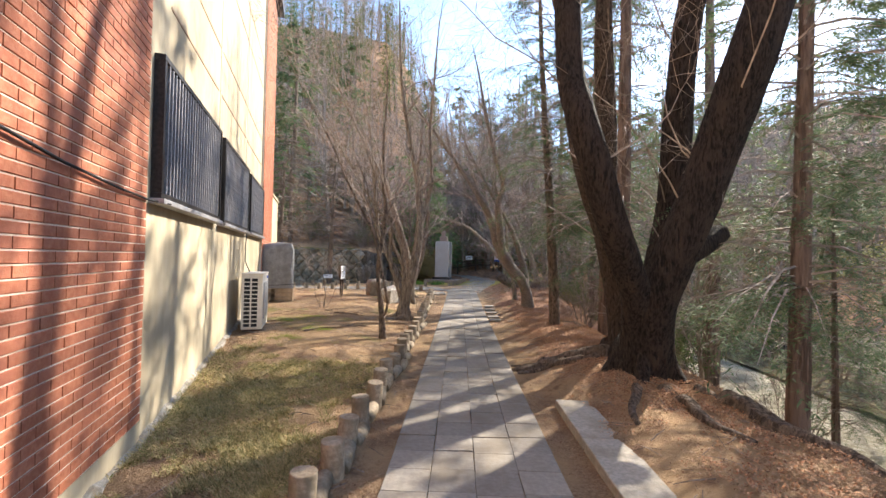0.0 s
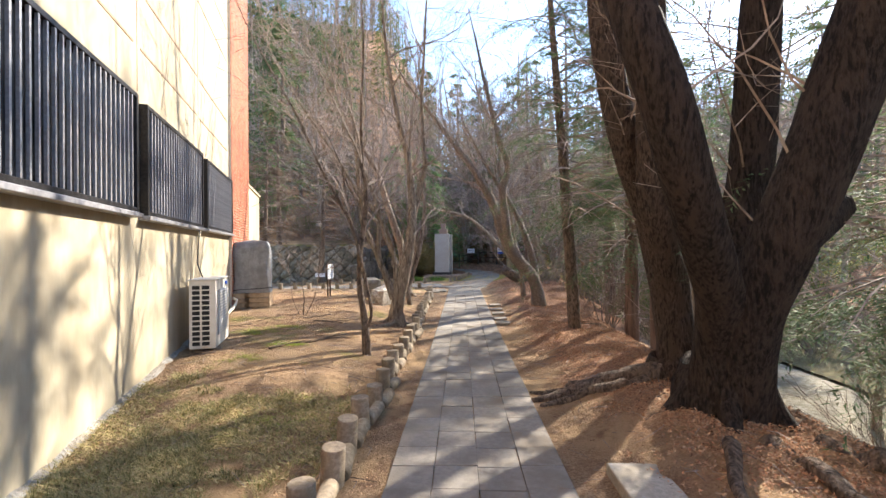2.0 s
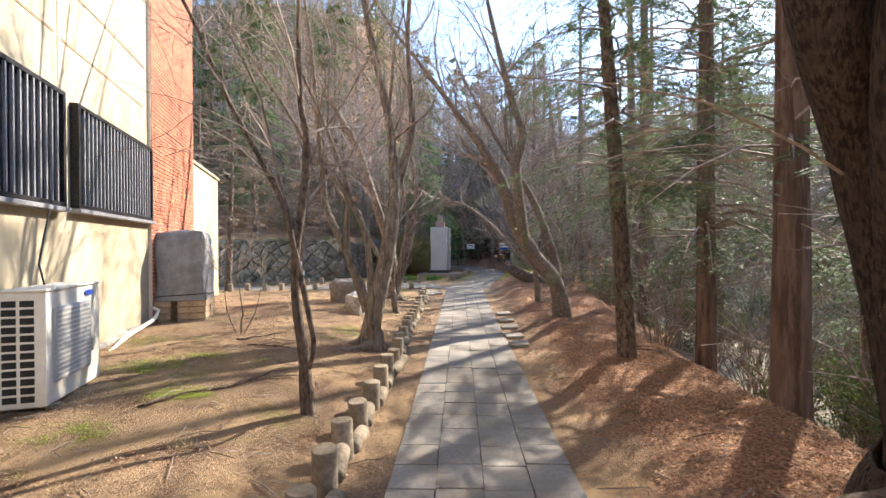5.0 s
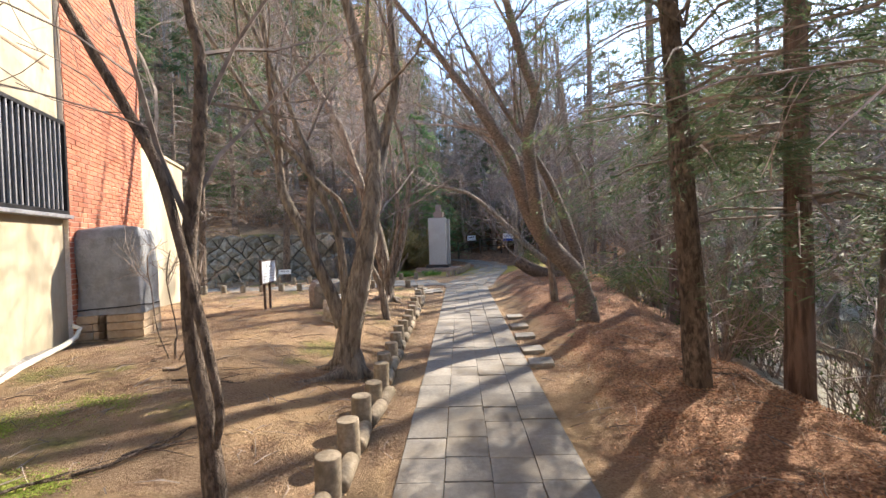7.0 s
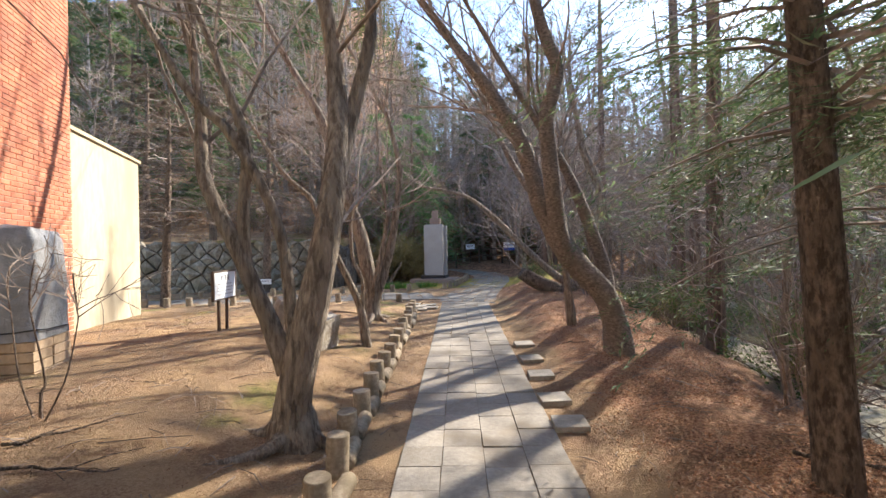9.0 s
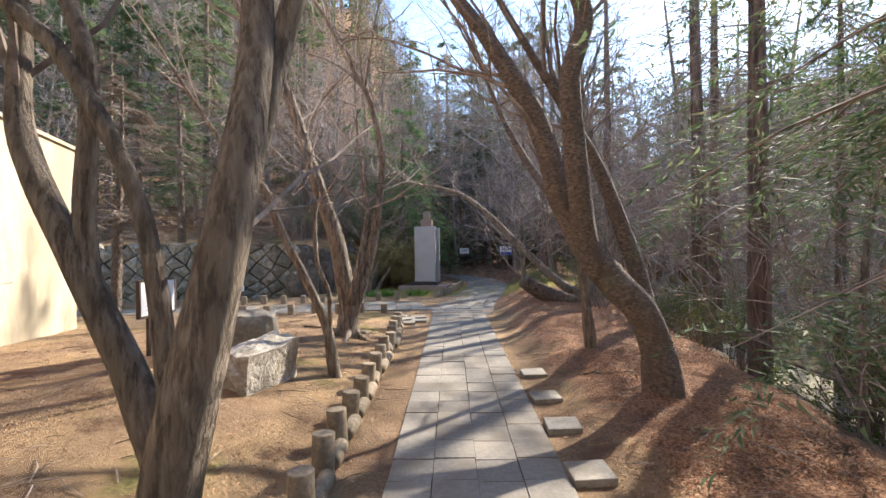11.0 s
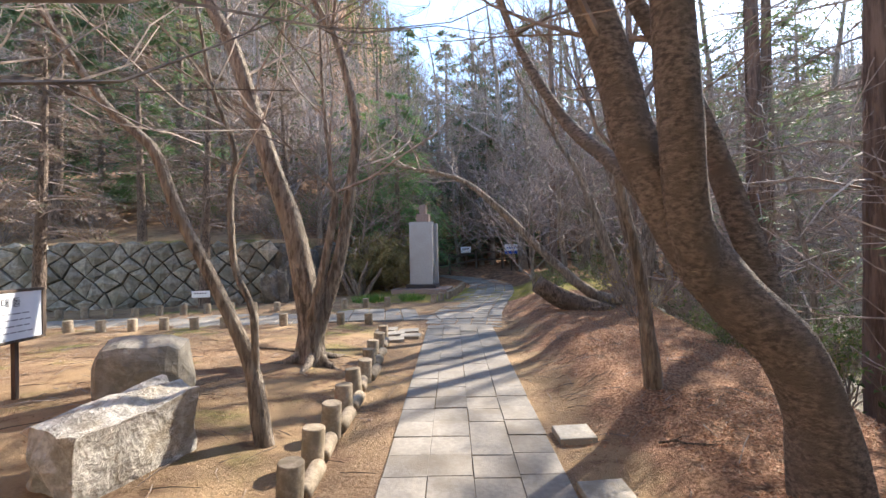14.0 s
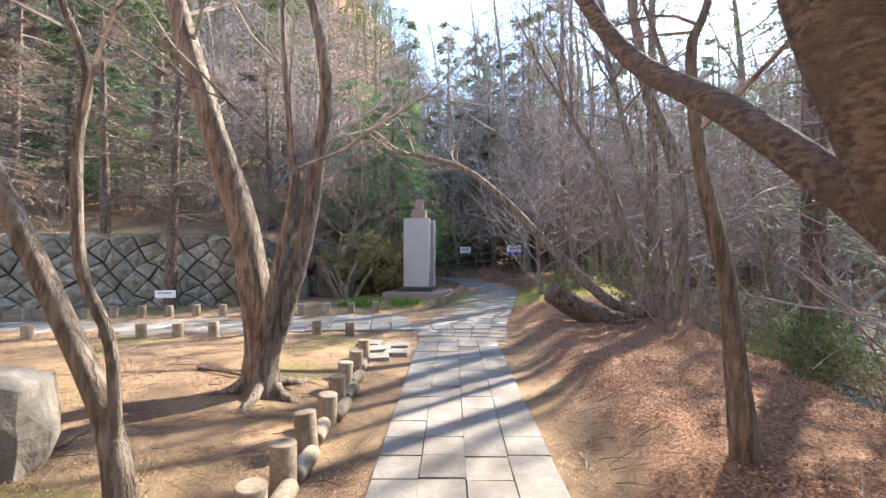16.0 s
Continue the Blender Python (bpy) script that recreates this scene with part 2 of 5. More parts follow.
M_JOINT = mat("dark_joint", (0.085, 0.072, 0.056), (0.16, 0.135, 0.105), None, 12, 2, 1.0, relief=0.4, space="World")
M_GRANITE = mat("grey_granite", (0.30, 0.29, 0.28), (0.42, 0.41, 0.395), (0.33, 0.315, 0.30), 90, 2, 0.55, relief=0.06, dist=0.003)
M_GRANITE_BLACK = mat("black_granite", (0.018, 0.018, 0.02), (0.05, 0.05, 0.052), None, 70, 2, 0.3, relief=0.0)
M_GRANITE_RED = mat("brown_granite", (0.20, 0.14, 0.115), (0.29, 0.215, 0.18), None, 60, 2, 0.5, relief=0.05)
M_BOARD = mat("sign_face", (0.70, 0.71, 0.72), (0.76, 0.77, 0.78), None, 6, 1, 0.4, relief=0.0)
M_PRINT = mat("grey_print", (0.22, 0.22, 0.23), (0.28, 0.28, 0.29), None, 6, 1, 0.6, relief=0.0)
M_INK = mat("ink", (0.03, 0.03, 0.035), (0.05, 0.05, 0.055), None, 6, 1, 0.6, relief=0.0)
M_WOOD_DARK = mat("dark_post", (0.05, 0.035, 0.026), (0.11, 0.08, 0.06), None, 18, 2, 0.8, relief=0.3, stretch=(1, 1, 0.2))
M_HOUSE = mat("pale_plaster", (0.50, 0.46, 0.38), (0.58, 0.53, 0.44), None, 3, 1, 0.9, relief=0.1)


# ---- mesh helpers ----
class Shape:
    """Vertices and faces gathered in lists."""

    def __init__(self):
        self.v, self.f = [], []

    def tube(self, pts, radii, n=6, wob=0.0, rng=None, cap=True):
        base = len(self.v)
        pts = [Vector(p) for p in pts]
        side = None
        for i, p in enumerate(pts):
            d = (pts[min(i + 1, len(pts) - 1)] - pts[max(i - 1, 0)]).normalized()
            if side is None:
                side = d.cross(Vector((0.31, 0.85, 0.42))).normalized()
            side = (side - d * side.dot(d)).normalized()
            up = d.cross(side)
            for k in range(n):
                a = 2 * math.pi * k / n
                r = radii[i] * (1 + (rng.uniform(-wob, wob) if wob else 0))
                self.v.append(tuple(p + (side * math.cos(a) + up * math.sin(a)) * r))
        for i in range(len(pts) - 1):
            for k in range(n):
                a, b = base + i * n + k, base + i * n + (k + 1) % n
                self.f.append((a, b, b + n, a + n))
        if cap:
            self.f.append(tuple(base + (len(pts) - 1) * n + k for k in range(n)))
            self.f.append(tuple(base + n - 1 - k for k in range(n)))

    def box(self, lo, hi, m=None, bevel=0.0):
        """A box from lo to hi, its upright edges and top softened by bevel, moved by m."""
        b = bevel
        x0, y0, z0 = lo
        x1, y1, z1 = hi
        base = len(self.v)
        if b:
            ring = lambda d, z: [(x0 + d, y0 + d, z), (x1 - d, y0 + d, z), (x1 - d, y1 - d, z), (x0 + d, y1 - d, z)]  # noqa: E731
            pts = ring(b, z0) + ring(0, z0 + b) + ring(0, z1 - b) + ring(b, z1)
        else:
            pts = [(x0, y0, z0), (x1, y0, z0), (x1, y1, z0), (x0, y1, z0), (x0, y0, z1), (x1, y0, z1), (x1, y1, z1), (x0, y1, z1)]
        self.v += [tuple(m @ Vector(p)) for p in pts] if m else pts
        top = len(pts) // 4 - 1
        self.f.append(tuple(base + k for k in (3, 2, 1, 0)))
        self.f.append(tuple(base + top * 4 + k for k in range(4)))
        for j in range(top):
            for k in range(4):
                a, c = base + j * 4 + k, base + j * 4 + (k + 1) % 4
                self.f.append((a, c, c + 4, a + 4))

    def card(self, p, along, across, bend=0.0):
        """A small leaf: a folded strip of four corners."""
        p, along, across = Vector(p), Vector(along), Vector(across)
        n = along.cross(across).normalized() * bend
        i = len(self.v)
        self.v += [tuple(p - across * 0.5), tuple(p + along * 0.5 + n - across * 0.1), tuple(p + along), tuple(p + across * 0.5 + along * 0.25 + n)]
        self.f.append((i, i + 1, i + 2, i + 3))

    def mesh(self, name, smooth=False):
        me = bpy.data.meshes.new(name)
        me.from_pydata(self.v, [], self.f)
        me.update()
        if smooth:
            me.shade_smooth()
        return me


def part(name, shape, material, parent=None, label="", smooth=False, m=None):
    me = shape.mesh(name, smooth) if isinstance(shape, Shape) else shape
    if not me.materials:
        me.materials.append(material)
    ob = new(name, me)
    if parent:
        ob.parent = parent
    if m is not None:
        ob.matrix_basis = m
    if label:
        ob["label"] = label
    if name in ("branch_mass", "twig_mass", "stem_mass", "crown", "leaves"):
        ob["kind"] = "stuff"
    return ob


def thing(name, m, label, category, group="", kind=""):
    ob = new(name)
    ob.empty_display_size = 0.1
    ob.matrix_basis = m
    return tagged(ob, label, category, group, kind)


def setting(name, shape, material, label, category, smooth=False, m=None):
    return tagged(part(name, shape, material, None, "", smooth, m), label, category, "", "structure")


# ---- the lie of the land ----
def lerp(x, table):
    return float(np.interp(x, [a for a, _ in table], [b for _, b in table]))


def path_z(y):
    return -0.018 * y + 0.001 * y * y if y < 22 else 0.088 + 0.026 * (min(y, 40) - 22)


def path_mid(y):
    return lerp(y, [(18, 0.0), (20, 0.22), (22, 0.62), (24, 1.05), (26, 1.25), (28, 0.95), (30, 0.1), (33, -2.5)])


def wall_x(y):
    return -2.731 - (y - 3.402) * 0.3328


LAWN = [(-20, -0.35), (2.7, -0.16), (4.1, -0.09), (6.0, 0.03), (7.3, 0.10), (10, 0.20), (13.2, 0.22), (14.6, 0.19), (16, 0.13), (19, 0.02), (21, 0.05), (30, 0.3)]
TERRACE = [(-40, 15.5), (-12, 20.95), (-4.9, 22.4), (-4.3, 23.6), (-3.9, 27.0), (-3.5, 31.0)]


def smooth01(v):
    v = min(1.0, max(0.0, v))
    return v * v * (3 - 2 * v)


def bank_edge(y):
    return 2.35 + 0.16 * max(0.0, y - 11)


def land(x, y):
    """Height of the ground."""
    zp = path_z(max(y, -4))
    mid = path_mid(y)
    lumps = 0.02 * noise.noise((x * 1.7, y * 1.7, 0)) + 0.012 * noise.noise((x * 5, y * 5, 3))
    d = x - mid
    if abs(d) < 0.75:
        z = zp - 0.02 + 0.006 * abs(d)
    elif d < 0:
        k = smooth01((-d - 0.75) / 2.2)
        z = (zp - 0.016) * (1 - k) + lerp(y, LAWN) * k + lumps * smooth01((-d - 0.75) / 0.5)
        if x < -3.2 and y > 18:
            over = y - lerp(x, TERRACE)
            if over > 0.15:
                z += min(1.75, 1.75 * smooth01((over - 0.15) / 0.25)) * smooth01((-x - 3.2) / 1.2) + max(0, min(over, 45) - 1) * 0.30 * smooth01((-x - 1.4) / 9.0)
    else:
        e = bank_edge(y)
        rise = (0.16 + 0.08 * smooth01((y - 12.5) / 2.0)) * smooth01((d - 0.75) / 0.9)
        z = zp - 0.016 + rise + (lumps * 2.4 + 0.03 * noise.noise((x * 3.1, y * 3.1, 8))) * smooth01((d - 0.75) / 0.4)
        z += 0.13 * math.exp(-((x - 1.9) ** 2 + (y - 4.9) ** 2) / 0.55) + 0.05 * math.exp(-((x - 2.1) ** 2 + (y - 6.0) ** 2) / 0.4)
        if x > e:
            z -= 0.5 * (x - e) * smooth01((x - e) / 0.5)
            z = max(z, -1.42 - 0.22 * smooth01((x - 7.0 - 0.04 * y) / 1.0) + 0.5 * lumps)
            z += max(0.0, min(x, 60) - e - 8.5) * 0.45
    if y > 33:
        z += (min(y, 80) - 33) * smooth01((y - 33) / 6) * lerp(x, [(-30, 0.62), (-14, 0.55), (-6, 0.33), (4, 0.33), (12, 0.28)])
    return z


def axis(spans):
    out = []
    for a, b, s in spans:
        out += list(np.arange(a, b - 1e-6, s))
    return out + [spans[-1][1]]


XS = axis([(-320, -60, 40), (-60, -20, 4), (-20, -7.2, 0.6), (-7.2, -1.2, 0.15), (-1.2, 3.4, 0.09), (3.4, 9, 0.35), (9, 24, 1.0), (24, 60, 4), (60, 320, 40)])
YS = axis([(-320, -40, 40), (-40, -4, 3), (-4, 0, 0.5), (0, 20, 0.13), (20, 30, 0.3), (30, 46, 1.0), (46, 90, 4), (90, 330, 40)])
g = Shape()
g.v = [(x, y, land(x, y)) for y in YS for x in XS]
nx = len(XS)
g.f = [(j * nx + i, j * nx + i + 1, (j + 1) * nx + i + 1, (j + 1) * nx + i) for j in range(len(YS) - 1) for i in range(nx - 1)]
setting("ground", g, M_GROUND, "bare sandy soil with moss, dry grass and leaf litter", "ground", True)
wtr = Shape()
wtr.v = [(7.6, -6, -1.5), (11.0, -6, -1.5), (12.5, 40, -1.5), (9.0, 40, -1.5)]
wtr.f = [(0, 1, 2, 3)]
setting("water", wtr, M_WATER, "shallow brown stream below the bank", "water")

# ---- the building ----
M_FOOT = mat("rough_concrete", (0.30, 0.275, 0.24), (0.44, 0.41, 0.36), (0.24, 0.20, 0.15), 22, 4, 0.95, relief=0.8, dist=0.03)
WALL = Matrix.Translation((-2.731, 3.402, 0)) @ Matrix.Rotation(radians(90 + 18.41), 4, "Z")  # x runs along the wall, -y points out of it


def wall_box(name, u0, u1, z0, z1, out, material, label, category, deep=0.3):
    s = Shape()
    s.box((u0, -out, z0), (u1, deep, z1))
    return setting(name, s, material, label, category, m=WALL)


wall_a = wall_box("wall_brick_near", -14, -0.10, 0.05, 9.0, 0.005, M_MORTAR, "red brick wall with pale mortar joints", "wall", 0.4)
wall_box("wall_base_near", -14, -0.10, -0.6, 0.05, 0.012, M_RENDER, "cream rendered base under the bricks", "wall", 0.4)
wall_c = wall_box("wall_cream", -0.10, 7.86, -0.6, 9.0, 0.0, M_RENDER, "cream rendered wall with tree shadows on it", "wall", 0.4)
wall_b = wall_box("wall_brick_far", 7.86, 10.5, 0.22, 9.0, 0.05, M_MORTAR, "red brick end bay of the building", "wall", 0.4)
wall_box("wall_base_far", 7.86, 10.5, -0.6, 0.22, 0.07, M_RENDER, "cream rendered base under the bricks", "wall", 0.4)
wall_box("wall_low", 10.5, 13.45, -0.6, 3.36, -0.02, M_RENDER, "lower cream rendered wall past the brick bay", "wall", 0.3)
wall_box("wall_low_cap", 10.5, 13.5, 3.36, 3.42, 0.02, M_RENDER, "thin coping on the lower wall", "wall", 0.34)
s = Shape()
s.box((-14, 0.4, -0.6), (10.5, 9, 9.0))
setting("wall_rear", s, M_RENDER, "body of the building behind its face", "wall", m=WALL)
s = Shape()
s.box((-14.2, -0.25, 9.0), (10.7, 9.2, 9.25))
setting("roof", s, M_DARK, "flat roof slab of the building", "roof", m=WALL)

# rough concrete footing along the foot of the wall
fr2 = random.Random(12)
s = Shape()
n = 90
for k in range(n + 1):
    u = -3.0 + 13.4 * k / n
    p = WALL @ Vector((u, -0.08, 0))
    h = land(p.x, p.y) + 0.035 + fr2.uniform(-0.02, 0.02)
    o = 0.045 + fr2.uniform(-0.02, 0.03)
    s.v += [(u, 0.0, h - 0.3), (u, -o - 0.03, h - 0.3), (u, -o, h - 0.02), (u, -o * 0.5, h), (u, 0.0, h + 0.015)]
for k in range(n):
    for j in range(4):
        a = k * 5 + j
        s.f.append((a, a + 5, a + 6, a + 1))
setting("footing", s, M_FOOT, "rough pale concrete footing at the foot of the wall", "footing", True, WALL)

# joints in the upper render
for z, u0, u1 in ((3.68, 0.4, 2.55), (3.68, 2.75, 5.15), (3.66, 5.3, 7.7), (4.32, 0.3, 2.6), (4.32, 2.8, 5.2), (4.3, 5.3, 7.75), (5.6, 0.3, 7.7), (6.3, 0.3, 7.7)):
    s = Shape()
    s.box((u0, -0.006, z), (u1, 0.004, z + 0.03), bevel=0.002)
    tagged(part("trim", s, M_TRIM, None, m=WALL), "thin brown joint strip on the cream wall", "trim", kind="structure")
for u in (2.65, 5.22):
    s = Shape()
    s.box((u, -0.004, 3.2), (u + 0.012, 0.004, 9.0))
    tagged(part("trim", s, M_TRIM, None, m=WALL), "thin upright joint in the cream wall", "trim", kind="structure")


def barred_window(name, u0, u1, z0, z1):
    """A wide dark window behind a projecting cage of upright bars."""
    win = thing(name, WALL @ Matrix.Translation((u0, 0, z0)), "wide dark window behind upright metal bars", "window", "barred windows", "structure")
    w, h, out = u1 - u0, z1 - z0, 0.085
    s = Shape()
    s.box((0.02, -0.03, 0.02), (w - 0.02, -0.004, h - 0.02))
    part("pane", s, M_GLASS, win)
    for k in (1, 2):
        s = Shape()
        s.box((w * k / 3 - 0.025, -0.05, 0.03), (w * k / 3 + 0.025, -0.031, h - 0.03))
        part("mullion", s, M_DARK, win)
    for lo, hi in (((0, -out, 0), (w, 0, 0.05)), ((0, -out, h - 0.05), (w, 0, h)), ((0, -out, 0.05), (0.05, 0, h - 0.05)), ((w - 0.05, -out, 0.05), (w, 0, h - 0.05))):
        s = Shape()
        s.box(lo, hi, bevel=0.004)
        part("frame", s, M_DARK, win)
    s = Shape()
    s.box((-0.03, -out - 0.03, -0.05), (w + 0.03, 0, -0.002), bevel=0.006)
    part("sill", s, M_BAR, win)
    n = round((w - 0.1) / 0.098)
    bar = Shape()
    bar.box((-0.011, -0.011, 0.05), (0.011, 0.011, h - 0.05), bevel=0.003)
    me = bar.mesh("bar")
    for k in range(1, n):
        part("bar", me, M_BAR, win, m=Matrix.Translation((0.05 + (w - 0.1) * k / n, -out + 0.014, 0)))
    return win


barred_window("window_1", 0.0, 2.44, 1.87, 3.10)
barred_window("window_2", 2.70, 5.20, 1.86, 3.08)
barred_window("window_3", 5.46, 7.84, 1.87, 3.05)


def cable(name, pts, r, label, m, parent=None):
    s = Shape()
    s.tube(pts, [r] * len(pts), 6)
    ob = part(name, s, M_BLACK, parent, "" if parent else label, True, m)
    return ob if parent else tagged(ob, label, "cable")


cable("wall_cable", [(-3.2, -0.03, 2.02), (-2.4, -0.03, 1.97), (-1.85, -0.035, 1.93), (-1.4, -0.035, 1.885), (-0.7, -0.035, 1.85), (-0.1, -0.03, 1.84), (0.1, -0.13, 1.83)], 0.009, "black cable sagging along the brick wall", WALL)
cable("wall_cable", [(5.3, -0.02, 2.9), (5.31, -0.02, 2.2), (5.25, -0.05, 1.9), (4.85, -0.10, 1.82), (4.75, -0.10, 1.55), (4.62, -0.12, 1.28), (4.5, -0.22, 1.08)], 0.009, "thin black cable dropping to the outdoor unit", WALL)


def outdoor_unit():
    """An air conditioner's outdoor unit on feet; its short side carries two columns of slots."""
    u0, u1, o0, o1, z0, z1 = 3.93, 4.86, 0.17, 0.50, 0.13, 1.07
    ac = thing("outdoor_unit", WALL @ Matrix.Translation((u0, -o0, z0)), "cream air conditioner outdoor unit on short feet by the wall", "air conditioner")
    w, d, h = u1 - u0, o1 - o0, z1 - z0
    s = Shape()
    s.box((0, -d, 0), (w, 0, h), bevel=0.012)
    part("casing", s, M_CASE, ac)
    s = Shape()
    s.box((-0.012, -d - 0.012, h), (w + 0.012, 0.012, h + 0.02), bevel=0.006)
    part("lid", s, M_CASE, ac)
    rows = 12
    slot = Shape()
    slot.box((-0.004, -0.047, 0), (0.012, 0.047, 0.052), bevel=0.003)
    me = slot.mesh("slot")
    for k in range(rows):
        for y in (-0.085, -0.205):
            part("slot", me, M_BLACK, ac, m=Matrix.Translation((0, y, 0.05 + k * (h - 0.1) / rows)))
    s = Shape()
    s.box((0.10, -d - 0.022, 0.17), (0.70, -d - 0.001, h - 0.14), bevel=0.008)
    panel = part("fan_guard", s, M_MESH, ac, "grey fine-meshed fan guard")
    for k in range(15):
        s = Shape()
        z = 0.20 + k * (h - 0.37) / 14
        s.box((0.12, -d - 0.028, z), (0.68, -d - 0.0225, z + 0.012))
        part("guard_rib", s, M_CASE, panel)
    s = Shape()
    ring = [(0.70 + 0.075 * math.cos(a), 0.0, h - 0.07 + 0.028 * math.sin(a)) for a in np.linspace(0, 2 * math.pi, 20, endpoint=False)]
    s.v = [(x, -d - 0.0135 + y, z) for x, y, z in ring] + [(x, -d - 0.001, z) for x, y, z in ring]
    s.f = [tuple(range(19, -1, -1))] + [(k, (k + 1) % 20, 20 + (k + 1) % 20, 20 + k) for k in range(20)]
    part("badge", s, M_BLUE, ac, "small blue oval badge")
    s = Shape()
    s.box((0.76, -d - 0.014, 0.30), (0.84, -d - 0.001, 0.42), bevel=0.004)
    part("valve_cover", s, M_CASE, ac)
    for x in (0.08, w - 0.14):
        for y in (-d - 0.02, -0.08):
            s = Shape()
            s.tube([(x + 0.03, y + 0.03, -0.32), (x + 0.03, y + 0.03, 0.0)], [0.055, 0.05], 10)
            part("foot", s, M_LOG, ac, "short concrete foot")
    return ac


outdoor_unit()
s = Shape()
s.tube([(4.9, -0.30, 0.0), (5.6, -0.20, 0.10), (6.6, -0.12, 0.22), (7.5, -0.12, 0.27), (7.72, -0.14, 0.32), (7.77, -0.16, 0.42), (7.72, -0.10, 0.47)], [0.031] * 7, 8)
tagged(part("drain_pipe", s, M_PIPE, None, smooth=True, m=WALL), "pale plastic pipe running along the foot of the wall", "pipe")


def covered_tank():
    """A tank wrapped in grey tarpaulin on a base of buff blocks."""
    tk = thing("covered_tank", WALL @ Matrix.Translation((7.95, 0, 0.0)), "tall tank wrapped in grey tarpaulin on a block base", "tank")
    rng = random.Random(5)
    s = Shape()
    n, rows = 28, 9
    for j in range(rows):
        z = 0.55 + j * 0.145
        for k in range(n):
            a = 2 * math.pi * k / n
            c, q = math.cos(a), math.sin(a)
            e = 0.20
            x, y = abs(c) ** e * math.copysign(1, c), abs(q) ** e * math.copysign(1, q)
            g2 = 1 + 0.03 * math.sin(3 * a + z * 5) + rng.uniform(-0.012, 0.012) + (0.05 if j == 0 else 0)
            if j == rows - 1:
                g2 *= 0.90
                z = 0.55 + 7.9 * 0.145 + 0.02 * math.sin(2 * a)
            s.v.append((0.34 + 0.34 * x * g2, -0.43 + 0.39 * y * g2, z))
    s.v.append((0.34, -0.43, 1.76))
    for j in range(rows - 1):
        for k in range(n):
            a, b2 = j * n + k, j * n + (k + 1) % n
            s.f.append((a, b2, b2 + n, a + n))
    s.f += [((rows - 1) * n + k, (rows - 1) * n + (k + 1) % n, len(s.v) - 1) for k in range(n)]
    cover = part("cover", s, M_COVER, tk, "creased grey tarpaulin tied round the foot", True)
    s = Shape()
    s.tube([(0.34 + 0.37 * abs(math.cos(a)) ** 0.36 * math.copysign(1, math.cos(a)), -0.43 + 0.42 * abs(math.sin(a)) ** 0.36 * math.copysign(1, math.sin(a)), 0.64 + 0.02 * math.sin(2 * a)) for a in np.linspace(0, 2 * math.pi, 33)], [0.008] * 33, 5)
    part("cord", s, M_BLACK, cover, "dark cord")
    blk = Shape()
    blk.box((0, 0, 0), (0.34, 0.19, 0.10), bevel=0.008)
    me = blk.mesh("block")
    for j in range(5):
        for i in range(2):
            for y in (-0.82, -0.24):
                part("block", me, M_BLOCK, tk, m=Matrix.Translation((-0.02 + i * 0.36 + rng.uniform(-0.008, 0.008), y + rng.uniform(-0.008, 0.008), 0.02 + j * 0.106)))
        for y in (-0.62, -0.38):
            part("block", me, M_BLOCK, tk, m=Matrix.Translation((0.18, y - 0.01, 0.02 + j * 0.106)) @ Matrix.Rotation(radians(90), 4, "Z"))
    return tk


covered_tank()

# ---- paths ----
path_root = tagged(new("path"), "straight path of square grey concrete pavers, four abreast", "path", "", "structure")
prng = random.Random(11)
paver_meshes = []
for k in range(5):
    s = Shape()
    s.box((-0.1482 + prng.uniform(-0.0008, 0.0008), -0.1506, -0.05), (0.1482, 0.1506 + prng.uniform(-0.0008, 0.0008), 0.0), bevel=0.003)
    paver_meshes.append(s.mesh("paver"))
for c in range(4):
    shift = (0.0, 0.01, -0.01, 0.02)[c]
    for r in range(69):
        y = -2.468 + r * 0.305 + shift + prng.uniform(-0.004, 0.004)
        x = -0.45 + 0.3 * c + prng.uniform(-0.003, 0.003)
        slope = math.degrees(math.atan(-0.018 + 0.002 * y))
        part("paver", prng.choice(paver_meshes), M_PAVER, path_root, m=pose(x, y, path_z(y) + prng.uniform(-0.004, 0.004), slope + prng.uniform(-0.7, 0.7), prng.uniform(-0.7, 0.7), prng.uniform(-0.6, 0.6)))


def slab_field(name, spots, label, size=0.3):
    s = Shape()
    rng = random.Random(21)
    for x, y, z, turn in spots:
        h = size / 2 - 0.006
        s.box((-h, -h, -0.05), (h, h, 0.0), pose(x, y, z + rng.uniform(-0.004, 0.004), rng.uniform(-0.6, 0.6), rng.uniform(-0.6, 0.6), turn + rng.uniform(-1, 1)), bevel=0.007)
    return tagged(part(name, s, M_PAVER_FAR), label, "pavement", "", "stuff")


M_PAVER_FAR = mat("grey_pavers", (0.19, 0.172, 0.148), (0.255, 0.232, 0.20), (0.18, 0.155, 0.122), 40, 3, 0.8, relief=0.25, island=0.16, space="World")
spots = []
y = 18.44
while y < 31:
    turn = math.degrees(math.atan2(path_mid(y + 0.3) - path_mid(y - 0.3), 0.6))
    for c in range(5):
        o = -0.6 + 0.3 * c
        spots.append((path_mid(y) + o * math.cos(radians(turn)), y - o * math.sin(radians(turn)), path_z(y) - 0.014, -turn))
    y += 0.3
slab_field("curving_pavement", spots, "curving pavement of grey concrete slabs")


def cross_y(x):
    """Middle of the cross path."""
    return 20.0 + (x + 0.6) * 0.155 if x > -9 else 18.7 + (x + 9) * 0.25


